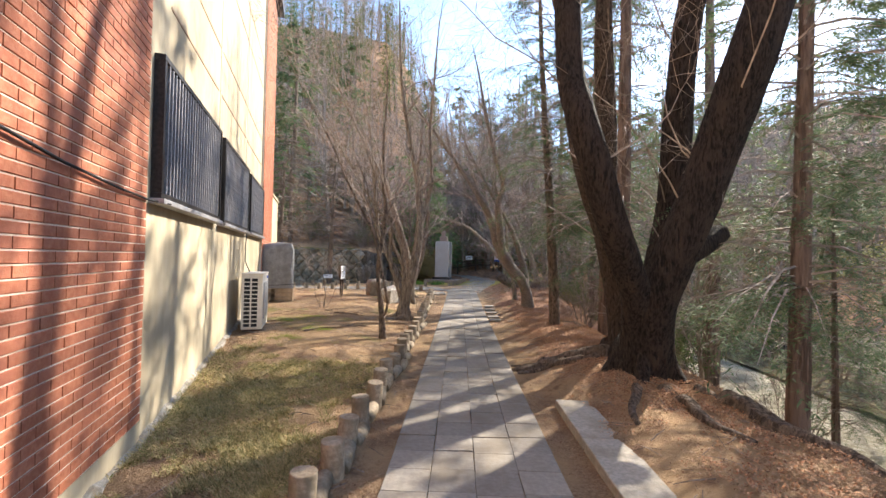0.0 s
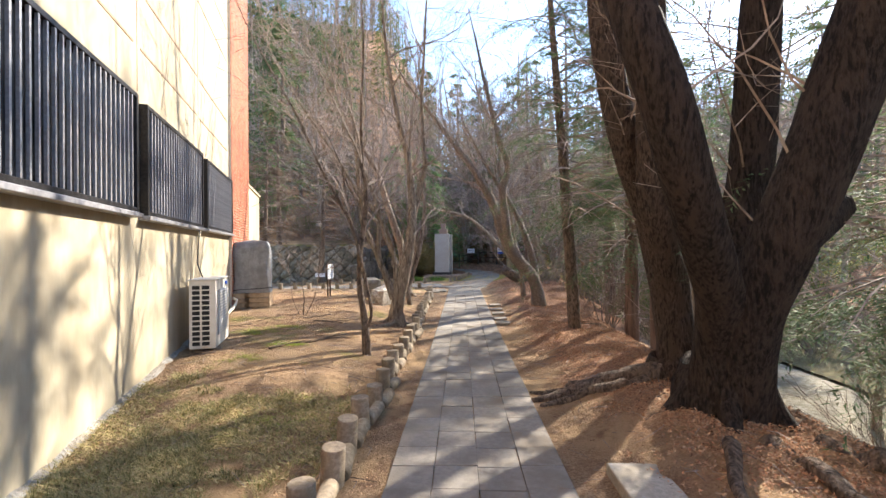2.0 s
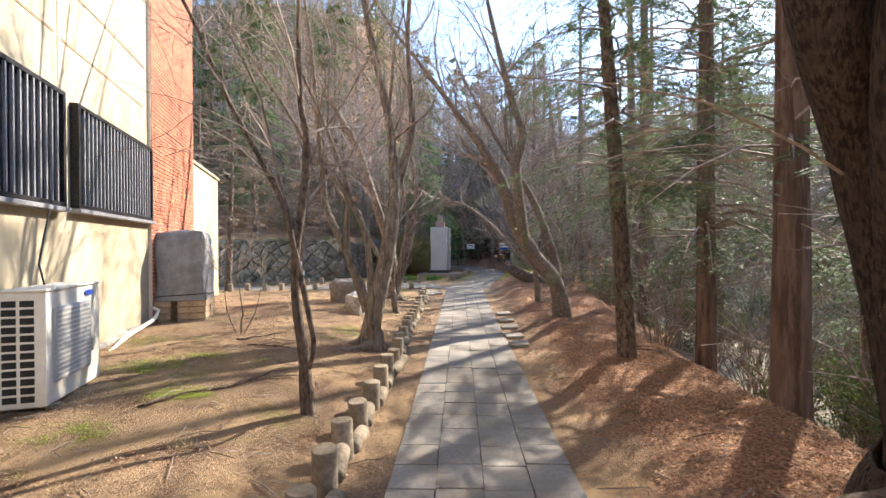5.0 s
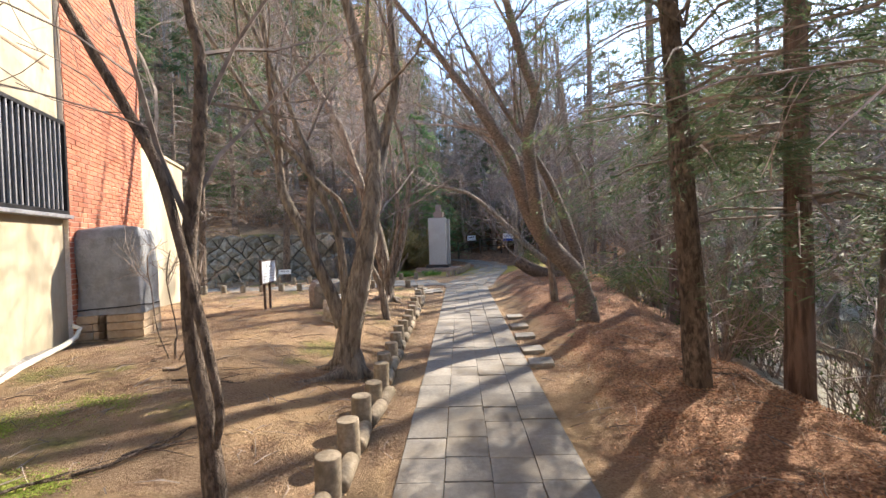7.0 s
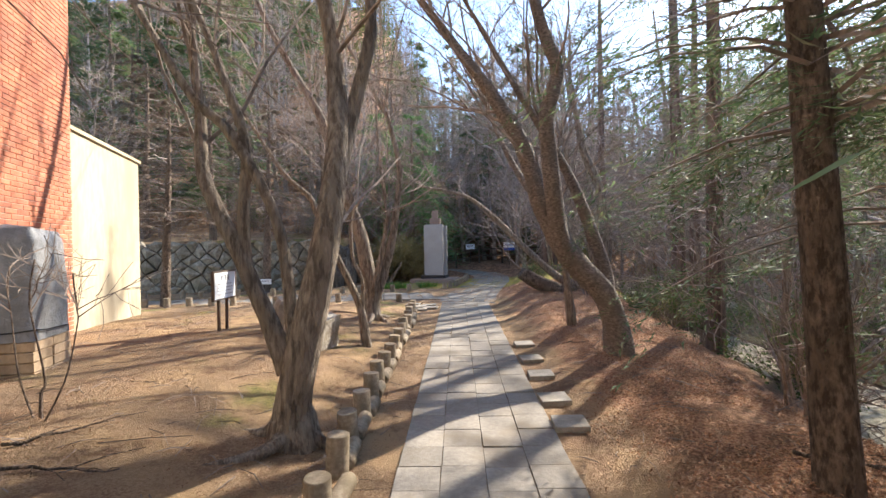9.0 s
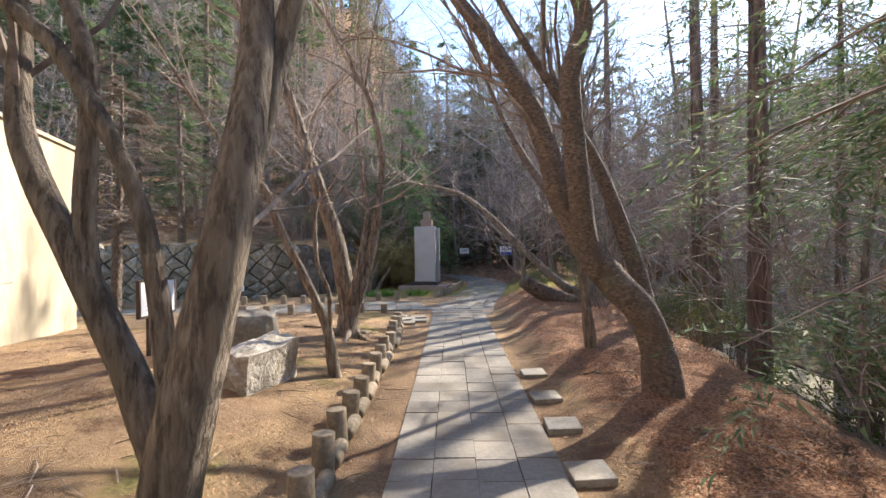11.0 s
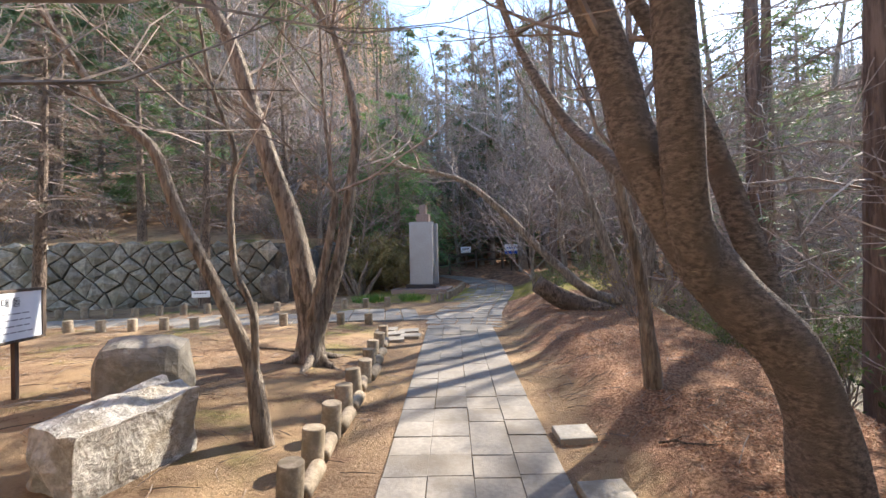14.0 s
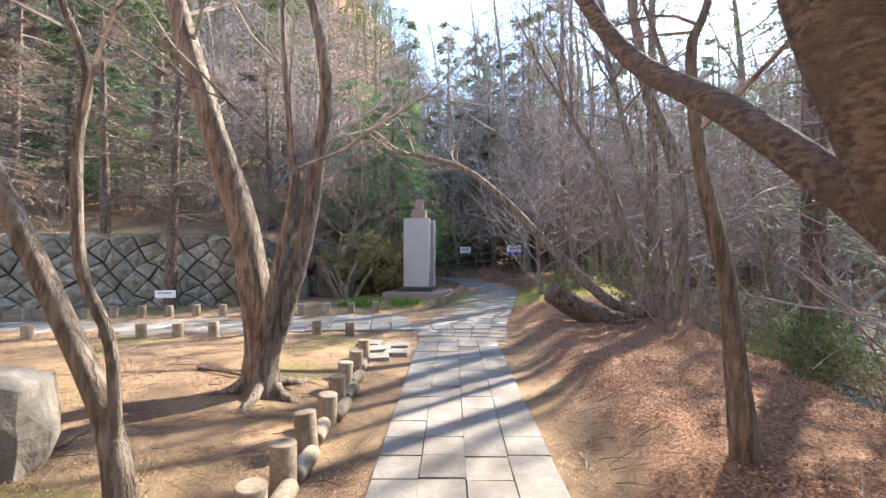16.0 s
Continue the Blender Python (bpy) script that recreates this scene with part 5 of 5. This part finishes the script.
# taller trees that close the view over the end of the path
for x, y, k, sc in ((3.2, 30.5, 0, 1.5), (5.6, 29.5, 0, 1.45), (7.4, 31.5, 0, 1.6), (9.6, 29.0, 0, 1.4), (4.4, 36.0, 0, 1.6), (7.8, 37.0, 0, 1.7), (11.5, 34.0, 0, 1.6), (2.4, 38.5, 0, 1.6), (10.5, 24.0, 0, 1.35), (8.2, 22.5, 0, 1.3), (13.5, 28.0, 0, 1.5), (6.4, 33.6, 1, 1.8), (9.0, 34.5, 1, 1.8), (12.0, 20.5, 0, 1.4), (3.0, 41.0, 0, 1.7), (6.0, 42.0, 0, 1.8), (9.5, 41.0, 0, 1.8), (13.0, 39.0, 0, 1.7), (15.5, 33.0, 0, 1.6)):
    put(bares[k], x, y, rw.uniform(0, 360), sc)
n = 0
while n < 52:
    x, y = rw.uniform(-34, 26), rw.uniform(24, 66)
    if -2.4 < x < 4.6 and y < 33.5 or (x < -1 and y < lerp(x, TERRACE) + 3.5) or (x > 3 and y < 27):
        continue
    n += 1
    if rw.random() < (0.35 if x < -4 else 0.8):
        put(bares[rw.choice((0, 0, 1))], x, y, rw.uniform(0, 360), rw.uniform(0.8, 1.15))
    else:
        put(cedar if x > -12 else rw.choice((wood, wood, cedar)), x, y, rw.uniform(0, 360), rw.uniform(0.65, 0.95))
n = 0
while n < 13:
    x, y = rw.uniform(9.5, 30), rw.uniform(-4, 34)
    if x < bank_edge(y) + 6.0 and rw.random() < 0.7:
        continue
    n += 1
    k = rw.random()
    put(cedar if k < 0.3 else rw.choice(bares), x, y, rw.uniform(0, 360), rw.uniform(0.6, 1.0))
for x, y in ((-15, 22.5), (-19, 25), (-16.5, 27.5), (-21, 21), (-12.5, 25.5), (-10.6, 27.0), (-14, 34), (-24, 30)):
    put(wood, x, y, rw.uniform(0, 360), rw.uniform(0.7, 1.0))
for x, y, sc in ((2.2, 44, 1.0), (4.6, 40, 1.05), (7.0, 45, 1.2), (9.4, 38.5, 1.0), (12.5, 43, 1.2), (15.5, 38, 1.1), (18.5, 34, 1.1), (21, 28, 1.0)):
    put(wood, x, y, rw.uniform(0, 360), sc)
for x, y, k, sc in ((-0.8, 36.5, 0, 1.3), (0.9, 39.5, 0, 1.6), (-2.6, 38.5, 0, 1.4), (2.1, 34.0, 1, 1.4), (-0.6, 43.0, 0, 1.7), (-4.5, 42.0, 0, 1.5)):
    put(bares[k], x, y, rw.uniform(0, 360), sc)
for x, y, sc in ((1.6, 41.5, 0.95), (-0.4, 46.0, 1.1), (3.2, 38.0, 0.85), (-3.5, 47.0, 1.1)):
    put(wood, x, y, rw.uniform(0, 360), sc)
for x, y, k, sc in ((-12.5, 30, 0, 1.0), (-9.5, 31, 0, 1.0), (-6, 31, 1, 1.2), (-4, 34, 0, 1.0)):
    put(bares[k], x, y, rw.uniform(0, 360), sc)
# unseen trees added behind the walker to shade the path and close the view
for x, y, sc in ((6.5, 2.0, 0.9), (5.2, -2.5, 1.0), (7.5, -5, 1.0), (-1, -14, 1.0), (3, -12, 1.0), (9, -8, 1.0)):
    put(cedar, x, y, rw.uniform(0, 360), sc)


# ---- shrubs ----
def shrub(name, size, material, label, seed, leaves=900, leaf=0.05, stems=14, twig=None):
    rng = random.Random(seed)
    root = thing(name, Matrix(), label, "shrub")
    tw, lf, tips = Shape(), Shape(), []
    for k in range(stems):
        a = rng.uniform(0, 6.28)
        d = Vector((math.cos(a) * rng.uniform(0.1, 0.8), math.sin(a) * rng.uniform(0.1, 0.8), 1))
        sprout(tw, (math.cos(a) * 0.1 * size[0], math.sin(a) * 0.1 * size[0], -0.05), (d.x * size[0], d.y * size[1], d.z * size[2]), size[2] * rng.uniform(0.8, 1.15), 0.014, 2, rng, 0.02, (3, 3), 0.7, tips, thin=0.004)
    part("stem_mass", tw, twig or M_TWIG, root)
    if material:
        for k in range(leaves):
            q, d = rng.choice(tips)
            al = (unit(rng) + Vector((0, 0, 0.3))).normalized() * leaf * rng.uniform(0.6, 1.3)
            lf.card(q + unit(rng) * 0.10, al, al.cross(unit(rng)).normalized() * leaf * 0.5, 0.006)
        part("leaves", lf, material, root)
    return root


azalea = shrub("azalea_bush", (1.15, 1.15, 1.05), M_BUSH, "dense olive-brown bush behind the monument", 71, 6500, 0.095, 16)
azalea.matrix_basis = pose(-2.75, 24.9, land(-2.75, 24.9))
for x, y, sc in ((-2.1, 25.4, 1.0), (-3.4, 25.4, 1.1), (-3.2, 24.2, 0.85), (-2.2, 24.5, 0.8), (-2.8, 26.0, 1.15)):
    put(azalea, x, y, rw.uniform(0, 360), sc, 0.02)
ever = shrub("evergreen_shrub", (0.9, 0.9, 0.9), M_EVERGREEN, "leafy evergreen shrub on the bank", 72, 1500, 0.07, 14)
ever.matrix_basis = pose(5.0, 13.0, land(5.0, 13.0))
for x, y, sc in ((3.7, 15.9, 0.55), (4.2, 17.0, 0.7), (4.3, 15.3, 0.9), (4.9, 17.4, 1.1), (3.2, 7.0, 0.4), (3.9, 8.3, 0.8), (5.0, 9.8, 1.1), (2.2, 21.3, 0.6), (4.3, 21.8, 1.0), (5.4, 14.0, 1.3), (4.7, 4.4, 0.4), (-8.0, 24.5, 0.9), (-5.6, 23.9, 0.9), (-6.6, 26.0, 1.2), (9.5, 11.5, 1.4), (9.2, 6.3, 1.3), (9.5, 9, 1.6), (9.8, 14, 1.7), (10, 19, 1.7), (9.6, 4, 1.5), (9, 24, 1.7), (12, 11, 2), (12, 17, 2)):
    put(ever, x, y, rw.uniform(0, 360), sc)
yellow = shrub("yellow_shrub", (0.7, 0.7, 0.8), M_YELLOW, "shrub with yellow spring flowers", 73, 260, 0.035, 12)
yellow.matrix_basis = pose(3.0, 17.6, land(3.0, 17.6))
put(yellow, 3.7, 15.2, 40, 0.7)
thicket = shrub("twiggy_shrub", (1.0, 1.0, 1.3), None, "leafless twiggy shrub in the undergrowth", 74, 0, 0, 16)
thicket.matrix_basis = pose(3.1, 11.2, land(3.1, 11.2))
for k in range(34):
    y = rw.uniform(5.5, 30)
    x = bank_edge(y) + rw.uniform(0.9, 3.0) if k % 2 else bank_edge(y) + rw.uniform(7.5, 10.0)
    put(thicket, x, y, rw.uniform(0, 360), rw.uniform(0.45, 0.95))
for k in range(22):
    x = rw.uniform(-13, -2.5)
    put(thicket, x, lerp(x, TERRACE) + rw.uniform(0.8, 4), rw.uniform(0, 360), rw.uniform(0.6, 1.1))


def blade_clump(name, m, material, label, seed, n=130, high=0.3, wide=0.25):
    rng = random.Random(seed)
    s = Shape()
    for k in range(n):
        a, r = rng.uniform(0, 6.28), wide * math.sqrt(rng.random())
        p = Vector((math.cos(a) * r, math.sin(a) * r, -0.02))
        d = Vector((math.cos(a) * 0.5 * r / wide + rng.uniform(-0.2, 0.2), math.sin(a) * 0.5 * r / wide + rng.uniform(-0.2, 0.2), 1)).normalized()
        s.card(p, d * high * rng.uniform(0.6, 1.1), Vector((-d.y, d.x, 0.1)).normalized() * 0.022, 0.02)
    return tagged(part(name, s, material, None, m=m), label, "plant")


for x, y, sd in ((-2.15, 21.9, 1), (-1.25, 22.1, 2), (-2.5, 22.0, 3)):
    blade_clump("daffodil_clump", pose(x, y, land(x, y)), M_GREEN, "clump of fresh green spring blades", sd, 200, 0.27, 0.34)

# a gnarled stump beside the bush
stump = thing("gnarled_stump", pose(-3.0, 23.55, land(-3.0, 23.55)), "gnarled grey stump with twisting bare stems", "stump")
sr = random.Random(33)
for k in range(11):
    a = sr.uniform(0, 6.28)
    pts = [(math.cos(a) * 0.22, math.sin(a) * 0.15, -0.05, 0.075)]
    for j in range(5):
        a += sr.uniform(-0.5, 0.5)
        pts.append((pts[-1][0] + math.cos(a) * 0.10, pts[-1][1] + math.sin(a) * 0.06, pts[-1][2] + sr.uniform(0.12, 0.24), 0.07 * (1 - j / 6.5)))
    s = Shape()
    gnarled(s, flow(pts, 3), 8, k, 0.14)
    part("stem", s, M_BARK_GREY, stump, "", True)


# ---- far woods ----
def far_wood(name, spots, label, material, seed, evergreen):
    """Distant trees, too far off to be told apart."""
    rng = random.Random(seed)
    s = Shape()
    for x, y in spots:
        z0, high = land(x, y) - 0.3, rng.uniform(6.5, 11.5)
        r = rng.uniform(0.07, 0.13)
        tip = Vector((x + rng.uniform(-0.6, 0.6), y + rng.uniform(-0.6, 0.6), z0 + high))
        foot = Vector((x, y, z0))
        s.tube([foot, foot.lerp(tip, 0.5), tip], [r, r * 0.7, 0.02], 4, cap=False)
        for k in range(150 if evergreen else 190):
            f = rng.uniform(0.15, 1.0)
            p = foot.lerp(tip, f)
            a = rng.uniform(0, 6.28)
            if evergreen:
                out = 2.2 * (1.08 - f) * rng.random() ** 0.5
                p = p + Vector((math.cos(a) * out, math.sin(a) * out, -0.25 * out))
                d = Vector((math.cos(a), math.sin(a), -0.35)) * rng.uniform(0.35, 0.75)
                s.card(p, d, Vector((-d.y, d.x, 0.15)).normalized() * rng.uniform(0.16, 0.30), 0.03)
            else:
                p = p + Vector((math.cos(a), math.sin(a), 0.5)) * rng.random() ** 1.5 * 1.7 * (1.15 - f)
                d = (Vector((math.cos(a), math.sin(a), rng.uniform(0.2, 1.4))) + unit(rng) * 0.5).normalized() * rng.uniform(0.7, 1.8)
                s.card(p, d, d.cross(unit(rng)).normalized() * rng.uniform(0.022, 0.042), 0.04)
    return tagged(part(name, s, material), label, "trees", "", "stuff")


fr = random.Random(66)
bare_spots, green_spots = [], []
while len(bare_spots) < 330:
    x, y = fr.uniform(-40, 46), fr.uniform(33, 88)
    bare_spots.append((x, y))
while len(bare_spots) < 420:
    x, y = fr.uniform(13, 32), fr.uniform(-6, 38)
    bare_spots.append((x, y))
while len(green_spots) < 120:
    x, y = fr.uniform(-42, 40), fr.uniform(30, 85)
    if x < -13 and y > lerp(x, TERRACE) + 5 or y > 50 and fr.random() < 0.5:
        green_spots.append((x, y))
while len(green_spots) < 150:
    green_spots.append((fr.uniform(16, 36), fr.uniform(-6, 36)))
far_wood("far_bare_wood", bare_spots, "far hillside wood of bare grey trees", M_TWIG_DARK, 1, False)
hill_spots = []
while len(hill_spots) < 150:
    x, y = fr.uniform(-16, 48), fr.uniform(40, 90)
    if y > 46 or x > 12:
        hill_spots.append((x, y))
far_wood("far_hill_wood", hill_spots, "far sunlit hillside wood of yellowish green trees", M_HILL, 3, True)
far_wood("far_evergreen_wood", green_spots, "far hillside wood of dull green conifers", M_NEEDLE, 2, True)

# a small tomb among the trees
tomb = thing("stone_tomb", pose(-12.5, 27.5, land(-12.5, 27.5) - 0.1, 0, 0, 15), "low pale stone tomb among the trees", "tomb")
for lo, hi in (((-1.2, -0.5, 0), (1.2, 0.5, 0.5)), ((-1.4, -0.65, 0.5), (1.4, 0.65, 0.68))):
    s = Shape()
    s.box(lo, hi, bevel=0.03)
    part("block", s, M_HOUSE, tomb)

# ---- litter and grass ----
lr = random.Random(90)


def scatter(name, spots, material, label, size, seed, flatness=0.35):
    rng = random.Random(seed)
    s = Shape()
    for x, y in spots:
        a = rng.uniform(0, 6.28)
        al = Vector((math.cos(a), math.sin(a), rng.uniform(-flatness, flatness))).normalized() * size * rng.uniform(0.5, 1.4)
        ac = Vector((-al.y, al.x, rng.uniform(-flatness, flatness) * size)).normalized() * size * rng.uniform(0.25, 0.55)
        s.card((x, y, land(x, y) + 0.012), al, ac, rng.uniform(-0.01, 0.015))
    return tagged(part(name, s, material), label, "litter", "", "stuff")


spots = []
while len(spots) < 66000:
    y = lr.uniform(0, 21)
    x = 0.8 + lr.random() ** 0.75 * (bank_edge(y) + 0.9 - 0.8)
    if noise.noise((x * 1.3, y * 1.3, 5)) + lr.uniform(-0.3, 0.5) + min(0, x - 1.5) * 0.9 + min(0, y - 5.5) * 0.12 > 0:
        spots.append((x, y))
while len(spots) < 74000:
    x, y = lr.gauss(2.2, 0.75), lr.gauss(4.3, 1.1)
    if x > 1.0 and noise.noise((x * 2.1, y * 2.1, 15)) + lr.uniform(-0.2, 0.2) > 0.05:
        spots.append((x, y))
scatter("leaf_litter", spots, M_LITTER, "rust-brown needles and leaves strewn over the bank", 0.036, 1, 0.5)
spots = []
while len(spots) < 24000:
    y = lr.uniform(0, 20)
    x = lr.uniform(wall_x(y) + 0.05, -0.65)
    if noise.noise((x * 1.1, y * 1.1, 9)) + lr.uniform(-0.35, 0.25) > 0.05 or (x > -1.4 and lr.random() < 0.22) or (x < wall_x(y) + 0.7 and lr.random() < 0.4):
        spots.append((x, y))
scatter("fallen_leaves", spots, M_LITTER_PALE, "dry brown leaves scattered on the bare soil", 0.028, 2, 0.5)
spots = []
while len(spots) < 2600:
    spots.append((lr.uniform(0.62, 1.6), lr.uniform(0.5, 20)))
scatter("loose_leaves", spots, M_LITTER_PALE, "loose dry leaves along the path's edge", 0.035, 3)
s = Shape()
k = 0
while k < 26000:
    y = lr.uniform(0.3, 13)
    x = lr.uniform(wall_x(y) + 0.03, -1.1)
    d = noise.noise((x * 0.9, y * 0.9, 21)) + 0.6 * noise.noise((x * 4, y * 4, 2)) + lr.uniform(-0.12, 0.12) + (0.34 if y < 5.5 else 0.34 - (y - 5.5) * 0.7)
    if d > 0.08:
        a = lr.uniform(0, 6.28)
        h = lr.uniform(0.025, 0.075)
        al = Vector((math.cos(a) * 0.9, math.sin(a) * 0.9, 0.6)).normalized() * h * 1.5
        s.card((x, y, land(x, y) - 0.004), al, Vector((-math.sin(a), math.cos(a), 0)) * 0.009, 0.008)
        k += 1
tagged(part("dry_grass", s, M_GRASS), "short dry winter grass by the wall", "grass", "", "stuff")
s = Shape()
k = 0
while k < 1500:
    y = lr.uniform(-0.5, 20)
    x = lr.uniform(-6, 2.6)
    if abs(x) < 0.66 or x < wall_x(y) + 0.1:
        continue
    a = lr.uniform(0, 6.28)
    L = lr.uniform(0.06, 0.35) * (2 if lr.random() < 0.06 else 1)
    p = Vector((x, y, land(x, y) + 0.008))
    q = Vector((x + math.cos(a) * L, y + math.sin(a) * L, 0))
    if abs(q.x) < 0.62:
        continue
    q.z = land(q.x, q.y) + 0.012
    mid = p.lerp(q, 0.5) + Vector((lr.uniform(-0.03, 0.03), lr.uniform(-0.03, 0.03), 0.012))
    r = lr.uniform(0.0015, 0.005)
    s.tube([p, mid, q], [r, r, r * 0.5], 3, cap=False)
    k += 1
tagged(part("fallen_twigs", s, M_TWIG), "thin fallen twigs on the ground", "twigs", "", "stuff")

MOSS = [(-1.77, 5.21, 0.28), (-1.63, 5.7, 0.18), (-3.15, 8.8, 0.4), (-2.72, 7.66, 0.22), (-3.4, 8.4, 0.25), (-2.6, 7.75, 0.2), (-2.95, 6.9, 0.25)]
BRANCHES = [(-2.42, 7.83, -2.05, 8.6, 0.012), (-2.76, 7.36, -2.5, 7.9, 0.014), (-3.09, 9.57, -2.7, 10.0, 0.013), (-2.78, 9.28, -2.2, 9.45, 0.011), (-2.8, 16.05, -1.6, 15.6, 0.016), (-2.57, 13.76, -2.4, 14.4, 0.010), (-2.35, 8.1, -1.95, 8.45, 0.010), (1.9, 9.7, 2.35, 9.45, 0.014), (1.3, 13.2, 1.6, 12.95, 0.009)]
M_MOSS = leafy("moss", [(0.16, 0.20, 0.03), (0.26, 0.30, 0.05), (0.34, 0.36, 0.08)], 0.85, 0.2)
for x, y, wide in MOSS:
    mr = random.Random(round(x * 100))
    s = Shape()
    for k in range(int(5200 * wide)):
        px, py = x + mr.gauss(0, wide * 0.55), y + mr.gauss(0, wide * 0.36)
        if noise.noise((px * 5, py * 5, 4)) + mr.uniform(-0.25, 0.25) < -0.05 or px > -1.15:
            continue
        a = mr.uniform(0, 6.28)
        al = Vector((math.cos(a), math.sin(a), mr.uniform(0.1, 0.6))).normalized() * mr.uniform(0.012, 0.026)
        s.card((px, py, land(px, py) + 0.004), al, Vector((-math.sin(a), math.cos(a), 0)) * 0.014, 0.003)
    tagged(part("moss_patch", s, M_MOSS), "bright green moss patch on the trodden soil", "moss", "moss patches", "stuff")
M_TUFT = leafy("olive_grass", [(0.08, 0.095, 0.03), (0.19, 0.185, 0.07), (0.42, 0.34, 0.17), (0.52, 0.42, 0.23), (0.14, 0.15, 0.05)], 0.85, 0.2)
s = Shape()
k = 0
while k < 20000:
    cy = lr.uniform(0.6, 6.2)
    cx = lr.uniform(wall_x(cy) + 0.05, -1.25)
    if noise.noise((cx * 1.1, cy * 1.1, 31)) + 0.5 * noise.noise((cx * 3.5, cy * 3.5, 6)) + lr.uniform(-0.1, 0.1) - max(0, cy - 4.2) * 0.18 < 0.02:
        continue
    for j in range(lr.randint(8, 22)):
        a, rad = lr.uniform(0, 6.28), lr.uniform(0, 0.05)
        px, py = cx + math.cos(a) * rad, cy + math.sin(a) * rad
        al = Vector((math.cos(a) * 0.8, math.sin(a) * 0.8, lr.uniform(0.5, 1.4))).normalized() * lr.uniform(0.04, 0.105)
        s.card((px, py, land(px, py) - 0.004), al, Vector((-math.sin(a), math.cos(a), 0)) * 0.007, 0.006)
        k += 1
tagged(part("olive_grass_tufts", s, M_TUFT), "low olive tufts of winter grass near the wall", "grass", "", "stuff")
for x0, y0, x1, y1, r in BRANCHES:
    fb = random.Random(round(x0 * 50))
    s = Shape()
    pts = []
    for k in range(7):
        f = k / 6
        x, y = x0 + (x1 - x0) * f + fb.uniform(-0.04, 0.04), y0 + (y1 - y0) * f + fb.uniform(-0.04, 0.04)
        pts.append((x, y, land(x, y) + r + fb.uniform(0.0, 0.02), r * (1 - 0.7 * f)))
    s.tube([q[:3] for q in pts], [q[3] for q in pts], 6)
    for q in pts[1:6]:
        d = Vector((x1 - x0, y1 - y0, 0)).normalized() + Vector((fb.uniform(-0.8, 0.8), fb.uniform(-0.8, 0.8), 0.05))
        e = Vector(q[:3]) + d * fb.uniform(0.15, 0.35)
        e.z = land(e.x, e.y) + 0.01
        s.tube([q[:3], Vector(q[:3]).lerp(e, 0.5) + Vector((0, 0, 0.015)), e], [q[3] * 0.6, q[3] * 0.45, 0.002], 4)
    tagged(part("fallen_branch", s, M_BARK_TREE, None, smooth=True), "thin bare branch fallen on the soil", "branch", "fallen branches")

# ---- bricks ----
BL, BH = 0.227, 0.0585
brick = Shape()
brick.box((0, -0.012, 0), (BL, 0.004, BH), bevel=0.003)
brick_me = brick.mesh("brick")


def courses(u0, u1, z0, z1, out):
    """Places of bricks in running bond: start, height, and length."""
    k, z = 0, z0
    while z + BH < z1:
        u = u1 - (0.5 if k % 2 else 1) * (BL + 0.009)
        end = u1
        while end > u0 + 0.01:
            yield max(u, u0), z, end - max(u, u0) - 0.009
            end = u
            u -= BL + 0.009
        z += BH + 0.0095
        k += 1


rest = Shape()
hr = random.Random(14)
count = 0
for u, z, length in courses(-3.4, -0.10, 0.055, 7.0, 0):
    if u > -1.65 and 0.05 < z < 2.4 and count < 300 and length > 0.2:
        count += 1
        part("brick", brick_me, M_BRICK, wall_a, m=Matrix.Translation((u, hr.uniform(-0.0015, 0.0015), z)))
    else:
        rest.box((u, -0.012 + hr.uniform(-0.0015, 0.0015), z), (u + length, 0.004, z + BH), bevel=0.003)
ob = part("bricks", rest, M_BRICKS, wall_a)
ob["kind"] = "stuff"
rest = Shape()
for u, z, length in courses(7.87, 10.49, 0.235, 8.9, 0):
    rest.box((u, -0.060 + hr.uniform(-0.0015, 0.0015), z), (u + length, -0.040, z + BH), bevel=0.003)
ob = part("bricks", rest, M_BRICKS, wall_b)
ob["kind"] = "stuff"
